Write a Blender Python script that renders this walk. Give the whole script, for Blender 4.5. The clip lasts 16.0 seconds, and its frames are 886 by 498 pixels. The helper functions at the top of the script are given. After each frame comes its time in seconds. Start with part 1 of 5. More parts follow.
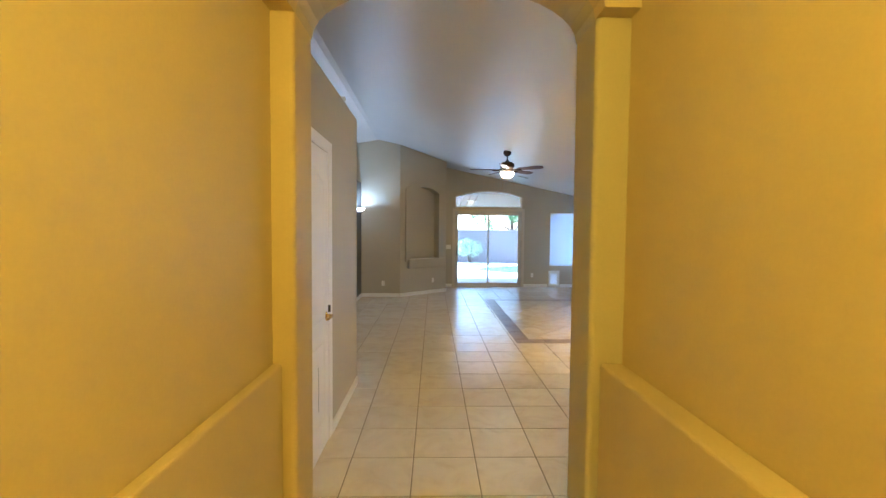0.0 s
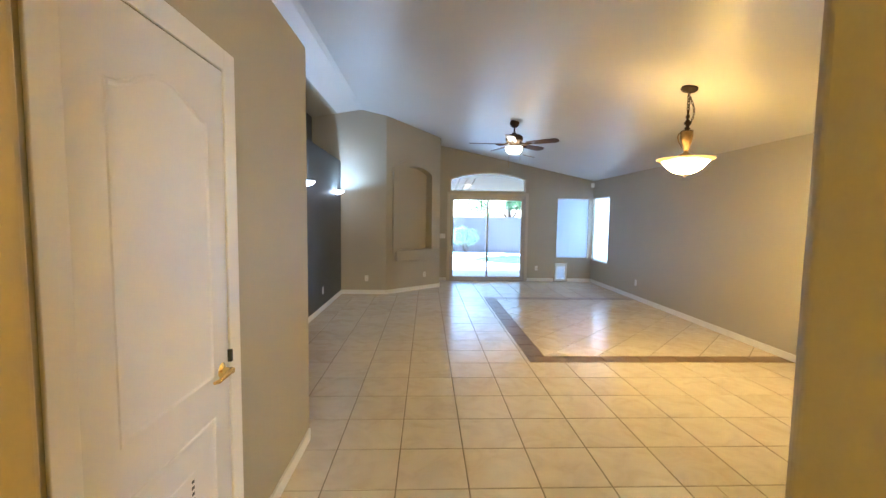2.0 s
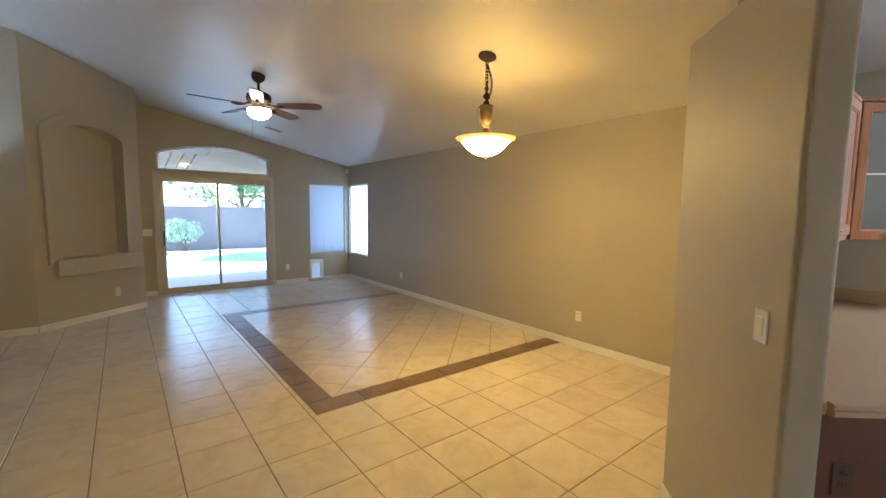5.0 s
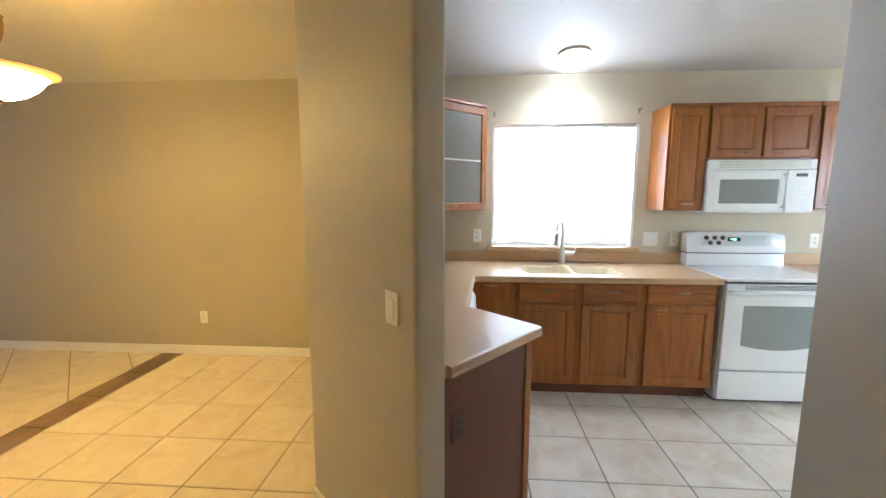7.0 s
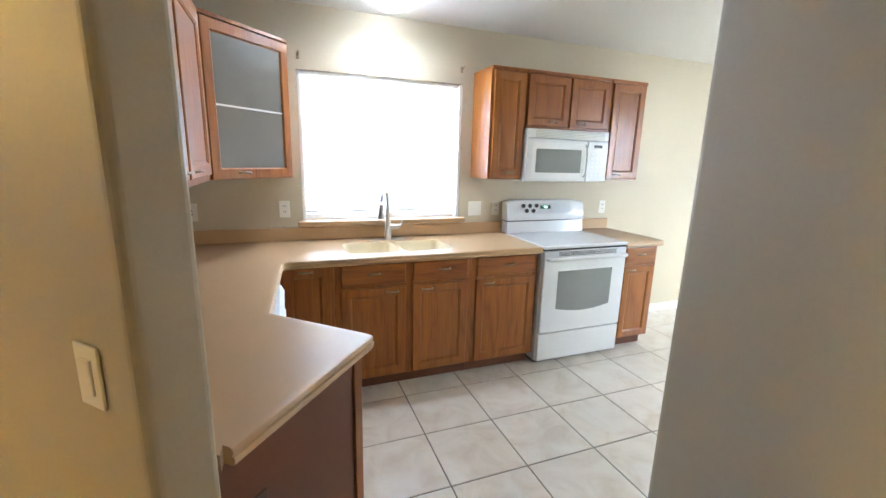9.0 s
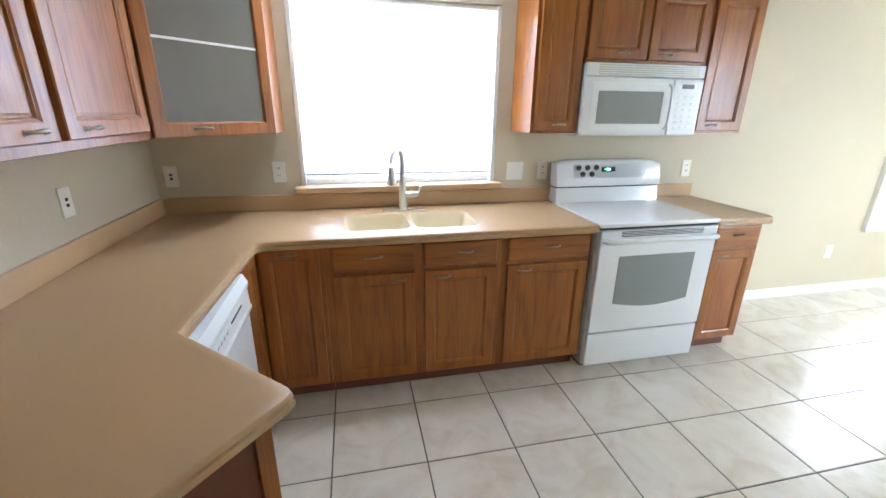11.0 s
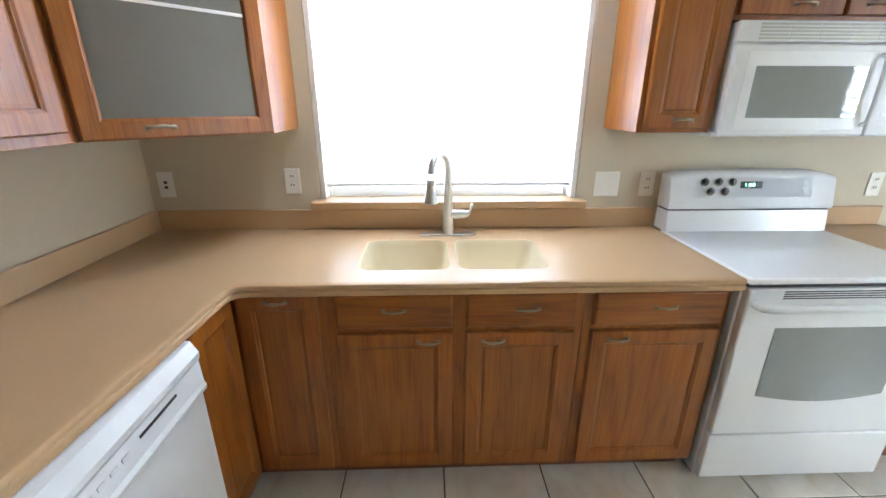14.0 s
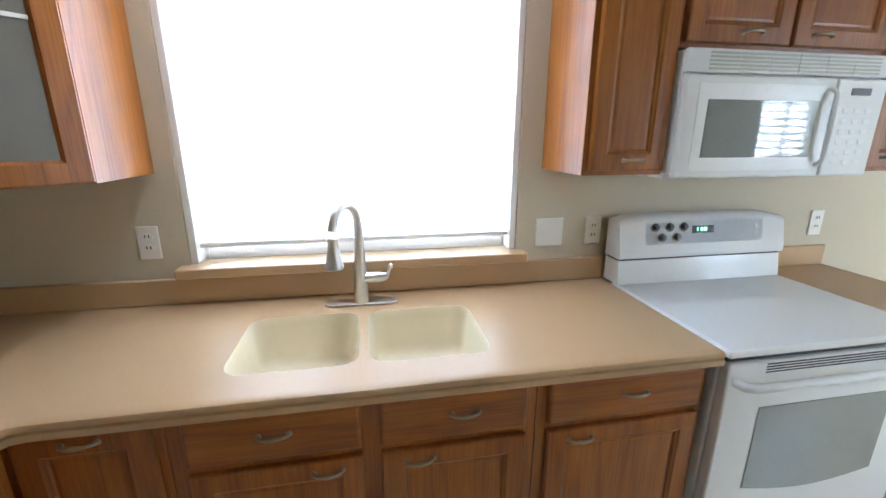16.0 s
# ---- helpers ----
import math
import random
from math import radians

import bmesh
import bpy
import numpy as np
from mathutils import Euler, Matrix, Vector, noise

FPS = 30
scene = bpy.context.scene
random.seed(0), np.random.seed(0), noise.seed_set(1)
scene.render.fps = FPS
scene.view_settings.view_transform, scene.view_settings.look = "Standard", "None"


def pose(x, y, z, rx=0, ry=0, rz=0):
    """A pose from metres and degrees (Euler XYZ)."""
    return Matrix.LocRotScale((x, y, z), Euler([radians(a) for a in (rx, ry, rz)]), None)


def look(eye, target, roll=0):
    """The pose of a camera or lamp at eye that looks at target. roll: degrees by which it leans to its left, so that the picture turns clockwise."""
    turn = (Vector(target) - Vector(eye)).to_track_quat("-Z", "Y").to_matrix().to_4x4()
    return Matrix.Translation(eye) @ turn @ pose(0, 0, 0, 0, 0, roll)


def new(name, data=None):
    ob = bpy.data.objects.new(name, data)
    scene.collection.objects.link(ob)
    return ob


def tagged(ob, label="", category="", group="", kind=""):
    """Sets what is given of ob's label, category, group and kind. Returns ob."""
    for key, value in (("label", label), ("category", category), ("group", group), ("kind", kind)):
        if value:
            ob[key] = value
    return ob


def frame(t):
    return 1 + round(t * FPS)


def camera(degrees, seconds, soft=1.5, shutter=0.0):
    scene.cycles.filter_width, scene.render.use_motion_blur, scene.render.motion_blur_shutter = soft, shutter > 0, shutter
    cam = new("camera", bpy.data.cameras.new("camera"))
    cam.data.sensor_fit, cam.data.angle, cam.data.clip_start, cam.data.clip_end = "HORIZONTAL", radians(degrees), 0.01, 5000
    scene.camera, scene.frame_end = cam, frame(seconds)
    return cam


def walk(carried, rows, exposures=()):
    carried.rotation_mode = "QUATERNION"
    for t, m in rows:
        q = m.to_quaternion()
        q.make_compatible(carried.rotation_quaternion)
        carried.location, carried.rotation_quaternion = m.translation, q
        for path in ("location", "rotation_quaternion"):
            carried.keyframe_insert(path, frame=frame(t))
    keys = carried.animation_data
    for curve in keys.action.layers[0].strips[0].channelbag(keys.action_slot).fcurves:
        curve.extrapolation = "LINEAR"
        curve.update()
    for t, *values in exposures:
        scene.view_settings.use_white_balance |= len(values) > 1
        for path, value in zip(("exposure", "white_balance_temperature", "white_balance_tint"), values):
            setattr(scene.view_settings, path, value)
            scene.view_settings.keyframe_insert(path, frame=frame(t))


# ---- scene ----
cam = camera(94.1, 16.0)
PATH = [
    (0, (0.146, 0.152, 1.522), (0.193, 2.149, 1.435), 0.5),
    (0.5, (0.165, 0.488, 1.514), (0.202, 2.485, 1.42), 0.6),
    (1, (0.192, 0.831, 1.518), (0.226, 2.828, 1.411), 0.8),
    (1.5, (0.151, 1.176, 1.518), (0.198, 3.171, 1.393), 0.7),
    (2, (0.183, 1.465, 1.518), (0.262, 3.458, 1.369), 0.8),
    (2.5, (0.205, 1.762, 1.52), (0.361, 3.749, 1.353), 0.8),
    (3, (0.151, 2.043, 1.498), (0.423, 4.017, 1.32), 0.8),
    (5.5, (0.293, 2.918, 1.509), (1.795, 4.225, 1.318), 0.4),
    (6, (0.38, 2.955, 1.502), (2.123, 3.913, 1.293), 0.2),
    (6.5, (0.519, 2.991, 1.484), (2.426, 3.549, 1.253), 0.2),
    (7, (0.647, 3.002, 1.503), (2.625, 3.136, 1.234), 0.0),
    (7.5, (0.79, 3.003, 1.501), (2.749, 2.729, 1.202), 0.3),
    (8, (0.915, 3.033, 1.494), (2.787, 2.409, 1.17), 0.8),
    (10.5, (1.521, 2.623, 1.512), (3.34, 2.029, 0.931), 1.1),
    (11, (1.655, 2.526, 1.49), (3.507, 2.122, 0.852), 0.6),
    (11.5, (1.765, 2.401, 1.486), (3.626, 2.171, 0.79), 0.2),
    (12, (1.844, 2.32, 1.48), (3.701, 2.212, 0.743), -0.0),
    (12.5, (1.938, 2.28, 1.472), (3.789, 2.229, 0.715), -0.1),
    (13, (2.067, 2.298, 1.456), (3.922, 2.248, 0.711), -0.0),
    (13.5, (2.194, 2.323, 1.464), (4.059, 2.261, 0.744), 0.1),
    (14, (2.317, 2.327, 1.478), (4.201, 2.261, 0.808), 0.1),
    (14.5, (2.463, 2.267, 1.485), (4.367, 2.228, 0.875), -0.2),
    (15, (2.555, 2.233, 1.482), (4.476, 2.178, 0.928), -0.1),
    (15.5, (2.603, 2.229, 1.49), (4.525, 2.066, 0.964), 0.1),
    (16, (2.695, 2.207, 1.489), (4.593, 1.858, 0.964), 0.1),
]
walk(cam, [(t, look(eye, target, roll)) for t, eye, target, roll in PATH],
     [(0, 3.35, 5100, 10), (1, 3.45, 5080, 10), (2, 3.5, 5100, 10), (3, 3.4, 5200, 10), (5.5, 3.05, 5450, 10),
      (8, 3.37, 5700, 10), (10.5, 3.15, 5700, 10), (12.5, 3.1, 5650, 10), (14, 3.1, 5800, 10), (15, 3.02, 5800, 10), (16, 2.75, 5650, 10)])

# ---- light ----
scene.view_settings.exposure = 3.0
world = bpy.data.worlds.new("sky")
scene.world = world
world.use_nodes = True
sky = world.node_tree.nodes.new("ShaderNodeTexSky")
sky.sky_type, sky.sun_disc = "NISHITA", False
sky.sun_elevation, sky.sun_rotation = radians(56), radians(-63)
world.node_tree.links.new(sky.outputs[0], world.node_tree.nodes["Background"].inputs[0])
world.node_tree.nodes["Background"].inputs[1].default_value = 0.15


def lamp(name, kind, watts, colour, m, size=0.1, size_y=None):
    data = bpy.data.lights.new(name, kind)
    data.energy, data.color = watts, colour
    if kind == "AREA":
        data.shape, data.size, data.size_y = "RECTANGLE", size, size_y or size
    elif kind == "SUN":
        data.angle = radians(0.5)
    else:
        data.shadow_soft_size = size
    ob = new(name, data)
    ob.matrix_world = m
    return ob


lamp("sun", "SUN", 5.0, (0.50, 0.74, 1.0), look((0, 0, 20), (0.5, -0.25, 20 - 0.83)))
# bulbs of the lamps that the rooms have
lamp("pendant_bulb", "POINT", 2.5, (1.0, 0.56, 0.08), pose(2.66, 5.40, 2.09), 0.05)
lamp("sconce_bulb", "POINT", 2.8, (0.62, 0.80, 1.0), pose(-1.425, 7.19, 1.982), 0.022)
lamp("sconce_bulb", "POINT", 2.8, (0.62, 0.80, 1.0), pose(-1.425, 9.17, 1.982), 0.022)
lamp("kitchen_bulb", "AREA", 1.4, (0.88, 0.94, 1.0), look((3.90, 2.25, 2.405), (3.40, 2.2501, 0)), 0.17, 0.17)
lamp("hall_bulb", "POINT", 10.0, (1.0, 0.655, 0.06), pose(0.19, -0.35, 2.45), 0.12)
# daylight in the openings of the shaded windows
lamp("kitchen_daylight", "AREA", 9.5, (0.78, 0.89, 1.0), look((4.345, 2.23, 1.56), (0, 2.23, 1.56)), 1.16, 0.98)
lamp("nook_daylight", "AREA", 30, (0.84, 0.92, 1.0), look((4.345, -2.315, 1.31), (0, -2.315, 1.31)), 1.06, 1.30)
lamp("west_daylight", "AREA", 11, (0.80, 0.90, 1.0), look((1.79, -1.435, 1.5), (9, -1.435, 1.5)), 0.50, 1.10)
lamp("side_daylight", "AREA", 4, (0.62, 0.80, 1.0), look((4.345, 10.95, 1.31), (0, 10.95, 1.31)), 0.84, 1.45)
lamp("far_daylight", "AREA", 0.6, (0.42, 0.62, 1.0), look((3.71, 11.545, 1.31), (3.71, 0, 1.31)), 0.80, 1.40)


# ---- materials ----
def nodes_of(name):
    m = bpy.data.materials.new(name)
    m.use_nodes = True
    t = m.node_tree
    return m, t, t.nodes["Principled BSDF"]


def coords(t, scale=(1, 1, 1), vary=False):
    c = t.nodes.new("ShaderNodeTexCoord")
    mp = t.nodes.new("ShaderNodeMapping")
    mp.inputs["Scale"].default_value = scale
    t.links.new(c.outputs["Object"], mp.inputs["Vector"])
    if vary:
        info = t.nodes.new("ShaderNodeObjectInfo")
        k = t.nodes.new("ShaderNodeVectorMath")
        k.operation = "SCALE"
        k.inputs[0].default_value = (37.0, 53.0, 11.0)
        t.links.new(info.outputs["Random"], k.inputs["Scale"])
        t.links.new(k.outputs[0], mp.inputs["Location"])
    return mp.outputs["Vector"]


def noise_of(t, vec, scale, detail=4.0, rough=0.55, distortion=0.0):
    n = t.nodes.new("ShaderNodeTexNoise")
    n.inputs["Scale"].default_value, n.inputs["Detail"].default_value = scale, detail
    n.inputs["Roughness"].default_value, n.inputs["Distortion"].default_value = rough, distortion
    t.links.new(vec, n.inputs["Vector"])
    return n.outputs["Fac"]


def ramp_of(t, fac, stops):
    r = t.nodes.new("ShaderNodeValToRGB")
    e = r.color_ramp.elements
    e[0].position, e[0].color = stops[0][0], (*stops[0][1], 1)
    e[1].position, e[1].color = stops[-1][0], (*stops[-1][1], 1)
    for at, c in stops[1:-1]:
        e.new(at).color = (*c, 1)
    t.links.new(fac, r.inputs["Fac"])
    return r.outputs["Color"]


def mix_of(t, fac, a, b, mode="MIX"):
    m = t.nodes.new("ShaderNodeMix")
    m.data_type, m.blend_type = "RGBA", mode
    if isinstance(fac, float):
        m.inputs["Factor"].default_value = fac
    else:
        t.links.new(fac, m.inputs["Factor"])
    t.links.new(a, m.inputs["A"])
    t.links.new(b, m.inputs["B"])
    return m.outputs["Result"]


def bump_of(t, bsdf, height, strength, distance):
    b = t.nodes.new("ShaderNodeBump")
    b.inputs["Strength"].default_value, b.inputs["Distance"].default_value = strength, distance
    t.links.new(height, b.inputs["Height"])
    t.links.new(b.outputs["Normal"], bsdf.inputs["Normal"])


def surface(name, base, rough=0.6, vary=0.06, big=1.2, fine=60.0, bump=0.12, depth=0.002, metal=0.0, spread=0.06, shift=False, coat=0.0):
    """Paint, plastic, stone or metal: a base colour that wanders at two scales, with fine relief."""
    m, t, b = nodes_of(name)
    v = coords(t, vary=shift)
    lo = tuple(max(0.0, c * (1 - vary)) for c in base)
    hi = tuple(min(1.0, c * (1 + vary)) for c in base)
    large = noise_of(t, v, big, 3.0)
    small = noise_of(t, v, fine, 5.0)
    col = mix_of(t, 0.35, ramp_of(t, large, [(0.3, lo), (0.7, hi)]), ramp_of(t, small, [(0.3, lo), (0.7, hi)]))
    t.links.new(col, b.inputs["Base Color"])
    r = t.nodes.new("ShaderNodeMapRange")
    r.inputs["To Min"].default_value, r.inputs["To Max"].default_value = max(0.02, rough - spread), min(1.0, rough + spread)
    t.links.new(large, r.inputs["Value"])
    t.links.new(r.outputs["Result"], b.inputs["Roughness"])
    b.inputs["Metallic"].default_value = metal
    b.inputs["Coat Weight"].default_value = coat
    if bump:
        bump_of(t, b, small, bump, depth)
    return m


def wood(name, dark, mid, light, along="z", rough=0.40):
    """Oak with cathedral grain and pores that run along one axis."""
    m, t, b = nodes_of(name)
    k = {"x": (0.14, 1, 1), "y": (1, 0.14, 1), "z": (1, 1, 0.14)}[along]
    v = coords(t, k, vary=True)
    rings = noise_of(t, v, 9.0, 2.0, 0.5, 0.6)
    wave = t.nodes.new("ShaderNodeMath")
    wave.operation = "MULTIPLY"
    wave.inputs[1].default_value = 7.0
    t.links.new(rings, wave.inputs[0])
    fr = t.nodes.new("ShaderNodeMath")
    fr.operation = "PINGPONG"
    fr.inputs[1].default_value = 1.0
    t.links.new(wave.outputs[0], fr.inputs[0])
    k2 = tuple(1.0 if c == 1 else 0.03 for c in k)
    v2 = coords(t, k2, vary=True)
    pores = noise_of(t, v2, 140.0, 3.0, 0.6)
    cloud = noise_of(t, v, 2.0, 2.0)
    grain = ramp_of(t, fr.outputs[0], [(0.0, dark), (0.35, mid), (1.0, light)])
    tone = ramp_of(t, cloud, [(0.3, mid), (0.7, light)])
    col = mix_of(t, 0.50, grain, tone)
    col = mix_of(t, 0.26, col, ramp_of(t, pores, [(0.40, dark), (0.56, light)]))
    t.links.new(col, b.inputs["Base Color"])
    b.inputs["Roughness"].default_value = rough
    b.inputs["Coat Weight"].default_value = 0.14
    b.inputs["Coat Roughness"].default_value = 0.22
    bump_of(t, b, pores, 0.10, 0.001)
    return m


def tile_stone(name, a, b_, c, rough):
    """Glazed ceramic with cloudy veins, each tile its own cut."""
    m, t, b = nodes_of(name)
    v = coords(t, vary=True)
    cloud = noise_of(t, v, 4.2, 4.0, 0.55, 1.3)
    fine = noise_of(t, v, 26.0, 5.0, 0.6)
    col = mix_of(t, 0.06, ramp_of(t, cloud, [(0.30, a), (0.52, b_), (0.72, c)]), ramp_of(t, fine, [(0.3, a), (0.7, c)]))
    info = t.nodes.new("ShaderNodeObjectInfo")
    tint = ramp_of(t, info.outputs["Random"], [(0.0, (0.93, 0.92, 0.90)), (1.0, (1.0, 1.0, 1.0))])
    col = mix_of(t, 1.0, col, tint, "MULTIPLY")
    t.links.new(col, b.inputs["Base Color"])
    r = t.nodes.new("ShaderNodeMapRange")
    r.inputs["To Min"].default_value, r.inputs["To Max"].default_value = rough - 0.01, rough + 0.04
    t.links.new(cloud, r.inputs["Value"])
    t.links.new(r.outputs["Result"], b.inputs["Roughness"])
    return m


def glass(name, colour=(1, 1, 1), rough=0.0):
    m, t, b = nodes_of(name)
    b.inputs["Base Color"].default_value = (*colour, 1)
    b.inputs["Roughness"].default_value = rough
    b.inputs["Transmission Weight"].default_value = 1.0
    b.inputs["IOR"].default_value = 1.45
    return m


def glowing(name, colour, strength, base=(0.9, 0.88, 0.84)):
    m, t, b = nodes_of(name)
    v = coords(t)
    n = noise_of(t, v, 30.0)
    t.links.new(ramp_of(t, n, [(0.3, tuple(c * 0.92 for c in base)), (0.7, base)]), b.inputs["Base Color"])
    b.inputs["Emission Color"].default_value = (*colour, 1)
    b.inputs["Emission Strength"].default_value = strength
    b.inputs["Roughness"].default_value = 0.4
    return m


def shade_cloth(name, colour, through_share):
    m, t, b = nodes_of(name)
    v = coords(t)
    weave = noise_of(t, v, 220.0, 3.0)
    t.links.new(ramp_of(t, weave, [(0.3, tuple(c * 0.95 for c in colour)), (0.7, colour)]), b.inputs["Base Color"])
    b.inputs["Roughness"].default_value = 0.85
    tr = t.nodes.new("ShaderNodeBsdfTranslucent")
    tr.inputs["Color"].default_value = (*colour, 1)
    mx = t.nodes.new("ShaderNodeMixShader")
    mx.inputs[0].default_value = through_share
    t.links.new(b.outputs[0], mx.inputs[1])
    t.links.new(tr.outputs[0], mx.inputs[2])
    t.links.new(mx.outputs[0], t.nodes["Material Output"].inputs["Surface"])
    bump_of(t, b, weave, 0.1, 0.001)
    return m


# tan patio ceiling, darkened in its colour to stand in for shade
SOFFIT = surface("shaded_tan_patio_ceiling", (0.17, 0.10, 0.042), 0.75, 0.06, 0.8, 60, 0.2, 0.001)
TAN = surface("tan_wall_paint", (0.43, 0.385, 0.29), 0.55, 0.05, 0.8, 90, 0.25, 0.0015)
# yellower than TAN: some of the hall lamp's golden light is in this colour
HALL = surface("hall_paint_lamp_tinted", (0.52, 0.42, 0.24), 0.5, 0.05, 0.8, 90, 0.25, 0.0015)
CREAM = surface("cream_wall_paint", (0.55, 0.485, 0.355), 0.55, 0.04, 0.8, 90, 0.25, 0.0015)
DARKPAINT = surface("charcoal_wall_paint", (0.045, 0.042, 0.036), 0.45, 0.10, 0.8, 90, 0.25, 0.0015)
CEIL = surface("ceiling_paint", (0.66, 0.64, 0.60), 0.42, 0.04, 0.9, 70, 0.35, 0.002)
WHITE = surface("white_trim_paint", (0.78, 0.76, 0.72), 0.38, 0.03, 3, 120, 0.05, 0.0006)
DOORWHITE = surface("white_door_paint", (0.84, 0.81, 0.79), 0.4, 0.03, 3, 140, 0.08, 0.0006)
OAK = wood("oak", (0.125, 0.030, 0.004), (0.285, 0.085, 0.0085), (0.365, 0.126, 0.0145), rough=0.34)
OAK_Y = wood("oak_across", (0.125, 0.030, 0.004), (0.285, 0.085, 0.0085), (0.365, 0.126, 0.0145), "y", rough=0.34)
OAK_DARK = surface("dark_oak_panel", (0.15, 0.052, 0.022), 0.5, 0.15, 2, 50, 0.1, 0.001)
LAMINATE = surface("tan_worktop", (0.50, 0.325, 0.168), 0.34, 0.04, 4, 260, 0.03, 0.0004, spread=0.04)
ENAMEL = surface("white_enamel", (0.80, 0.81, 0.82), 0.18, 0.015, 2, 80, 0.0, spread=0.03, coat=0.2)
APPLIANCE = surface("white_plastic", (0.76, 0.77, 0.77), 0.36, 0.02, 3, 150, 0.03, 0.0004)
PLASTIC = surface("ivory_plastic", (0.78, 0.76, 0.70), 0.35, 0.02, 8, 150, 0.02, 0.0004)
BISQUE = surface("bisque_sink", (0.77, 0.665, 0.46), 0.30, 0.03, 4, 200, 0.02, 0.0004)
BLACK = surface("black_plastic", (0.015, 0.015, 0.016), 0.35, 0.1, 8, 150, 0.05, 0.0004)
GREYGLASS = surface("grey_oven_glass", (0.28, 0.30, 0.29), 0.045, 0.05, 3, 40, 0.0, spread=0.015)
FROST = surface("frosted_glass", (0.155, 0.14, 0.11), 0.36, 0.05, 3, 200, 0.0, spread=0.02)
STEEL = surface("brushed_nickel", (0.62, 0.60, 0.57), 0.35, 0.04, 6, 200, 0.06, 0.0004, metal=1.0)
PEWTER = surface("antique_pewter", (0.37, 0.30, 0.21), 0.42, 0.2, 14, 160, 0.2, 0.0006, metal=1.0)
BRASS = surface("polished_brass", (0.80, 0.56, 0.18), 0.16, 0.06, 10, 160, 0.03, 0.0004, metal=1.0)
BRONZE = surface("oil_rubbed_bronze", (0.045, 0.026, 0.015), 0.66, 0.25, 14, 120, 0.15, 0.0006, metal=0.35)
GOLDBRONZE = surface("antique_gold", (0.23, 0.155, 0.065), 0.40, 0.45, 18, 120, 0.25, 0.001, metal=0.6)
ALU = surface("aluminium_frame", (0.48, 0.47, 0.45), 0.4, 0.06, 6, 150, 0.05, 0.0004, metal=0.6)
GROUT = surface("grout", (0.17, 0.13, 0.09), 0.85, 0.15, 5, 120, 0.4, 0.002)
GROUT_K = surface("kitchen_grout", (0.11, 0.09, 0.07), 0.85, 0.15, 5, 120, 0.4, 0.002)
TILE = tile_stone("beige_tile", (0.575, 0.49, 0.375), (0.645, 0.57, 0.455), (0.68, 0.61, 0.495), 0.235)
TILE_K = tile_stone("kitchen_tile", (0.69, 0.615, 0.51), (0.80, 0.745, 0.655), (0.86, 0.82, 0.745), 0.235)
TILE_B = tile_stone("brown_border_tile", (0.13, 0.085, 0.05), (0.18, 0.12, 0.07), (0.22, 0.155, 0.095), 0.40)
PANE = glass("window_glass")
SHADE_K = shade_cloth("white_shade_cloth", (0.86, 0.88, 0.90), 0.55)
SHADE_B = shade_cloth("pale_blind_cloth", (0.78, 0.82, 0.88), 0.5)
BOWL = glowing("alabaster_lamp_glass", (1.0, 0.60, 0.15), 16.0)
RIM = glowing("amber_rim_glass", (1.0, 0.45, 0.08), 0.14, (0.38, 0.23, 0.07))
LINING = glowing("alabaster_inner_glass", (1.0, 0.62, 0.20), 1.5)
OPAL = glowing("opal_lamp_glass", (1.0, 0.74, 0.40), 3.0)
OPAL_COOL = glowing("cool_opal_glass", (0.90, 0.95, 1.0), 2.2)
SCONCE_GLASS = glowing("sconce_glass", (0.92, 0.96, 1.0), 1.6)

# ---- mesh helpers ----
BASE = {}


def thing(name, label, category, at, group="", kind=""):
    ob = new(name)
    ob.empty_display_size = 0.1
    ob.location = at
    BASE[ob] = Vector(at)
    return tagged(ob, label, category, group, kind)


def part(name, bm, material, parent=None, label="", smooth=False):
    """One mesh out of a bmesh in world places, under a thing or a part."""
    base = BASE.get(parent, Vector((0, 0, 0)))
    if parent is not None:
        bmesh.ops.translate(bm, verts=bm.verts, vec=-base)
    bmesh.ops.recalc_face_normals(bm, faces=bm.faces)
    me = bpy.data.meshes.new(name)
    bm.to_mesh(me)
    bm.free()
    me.materials.append(material)
    if smooth:
        me.shade_smooth()
        me.set_sharp_from_angle(angle=radians(38))
    ob = new(name, me)
    ob.parent = parent
    BASE[ob] = base
    if label:
        ob["label"] = label
    return ob


def box(bm, x0, x1, y0, y1, z0, z1, bev=0.0, seg=2):
    m = Matrix.Translation(((x0 + x1) / 2, (y0 + y1) / 2, (z0 + z1) / 2)) @ Matrix.Diagonal((abs(x1 - x0), abs(y1 - y0), abs(z1 - z0), 1))
    vs = bmesh.ops.create_cube(bm, size=1, matrix=m)["verts"]
    if bev:
        es = list({e for v in vs for e in v.link_edges})
        bmesh.ops.bevel(bm, geom=es, offset=bev, segments=seg, profile=0.5, affect="EDGES")
    return bm


def one(x0, x1, y0, y1, z0, z1, bev=0.0, seg=2):
    return box(bmesh.new(), x0, x1, y0, y1, z0, z1, bev, seg)


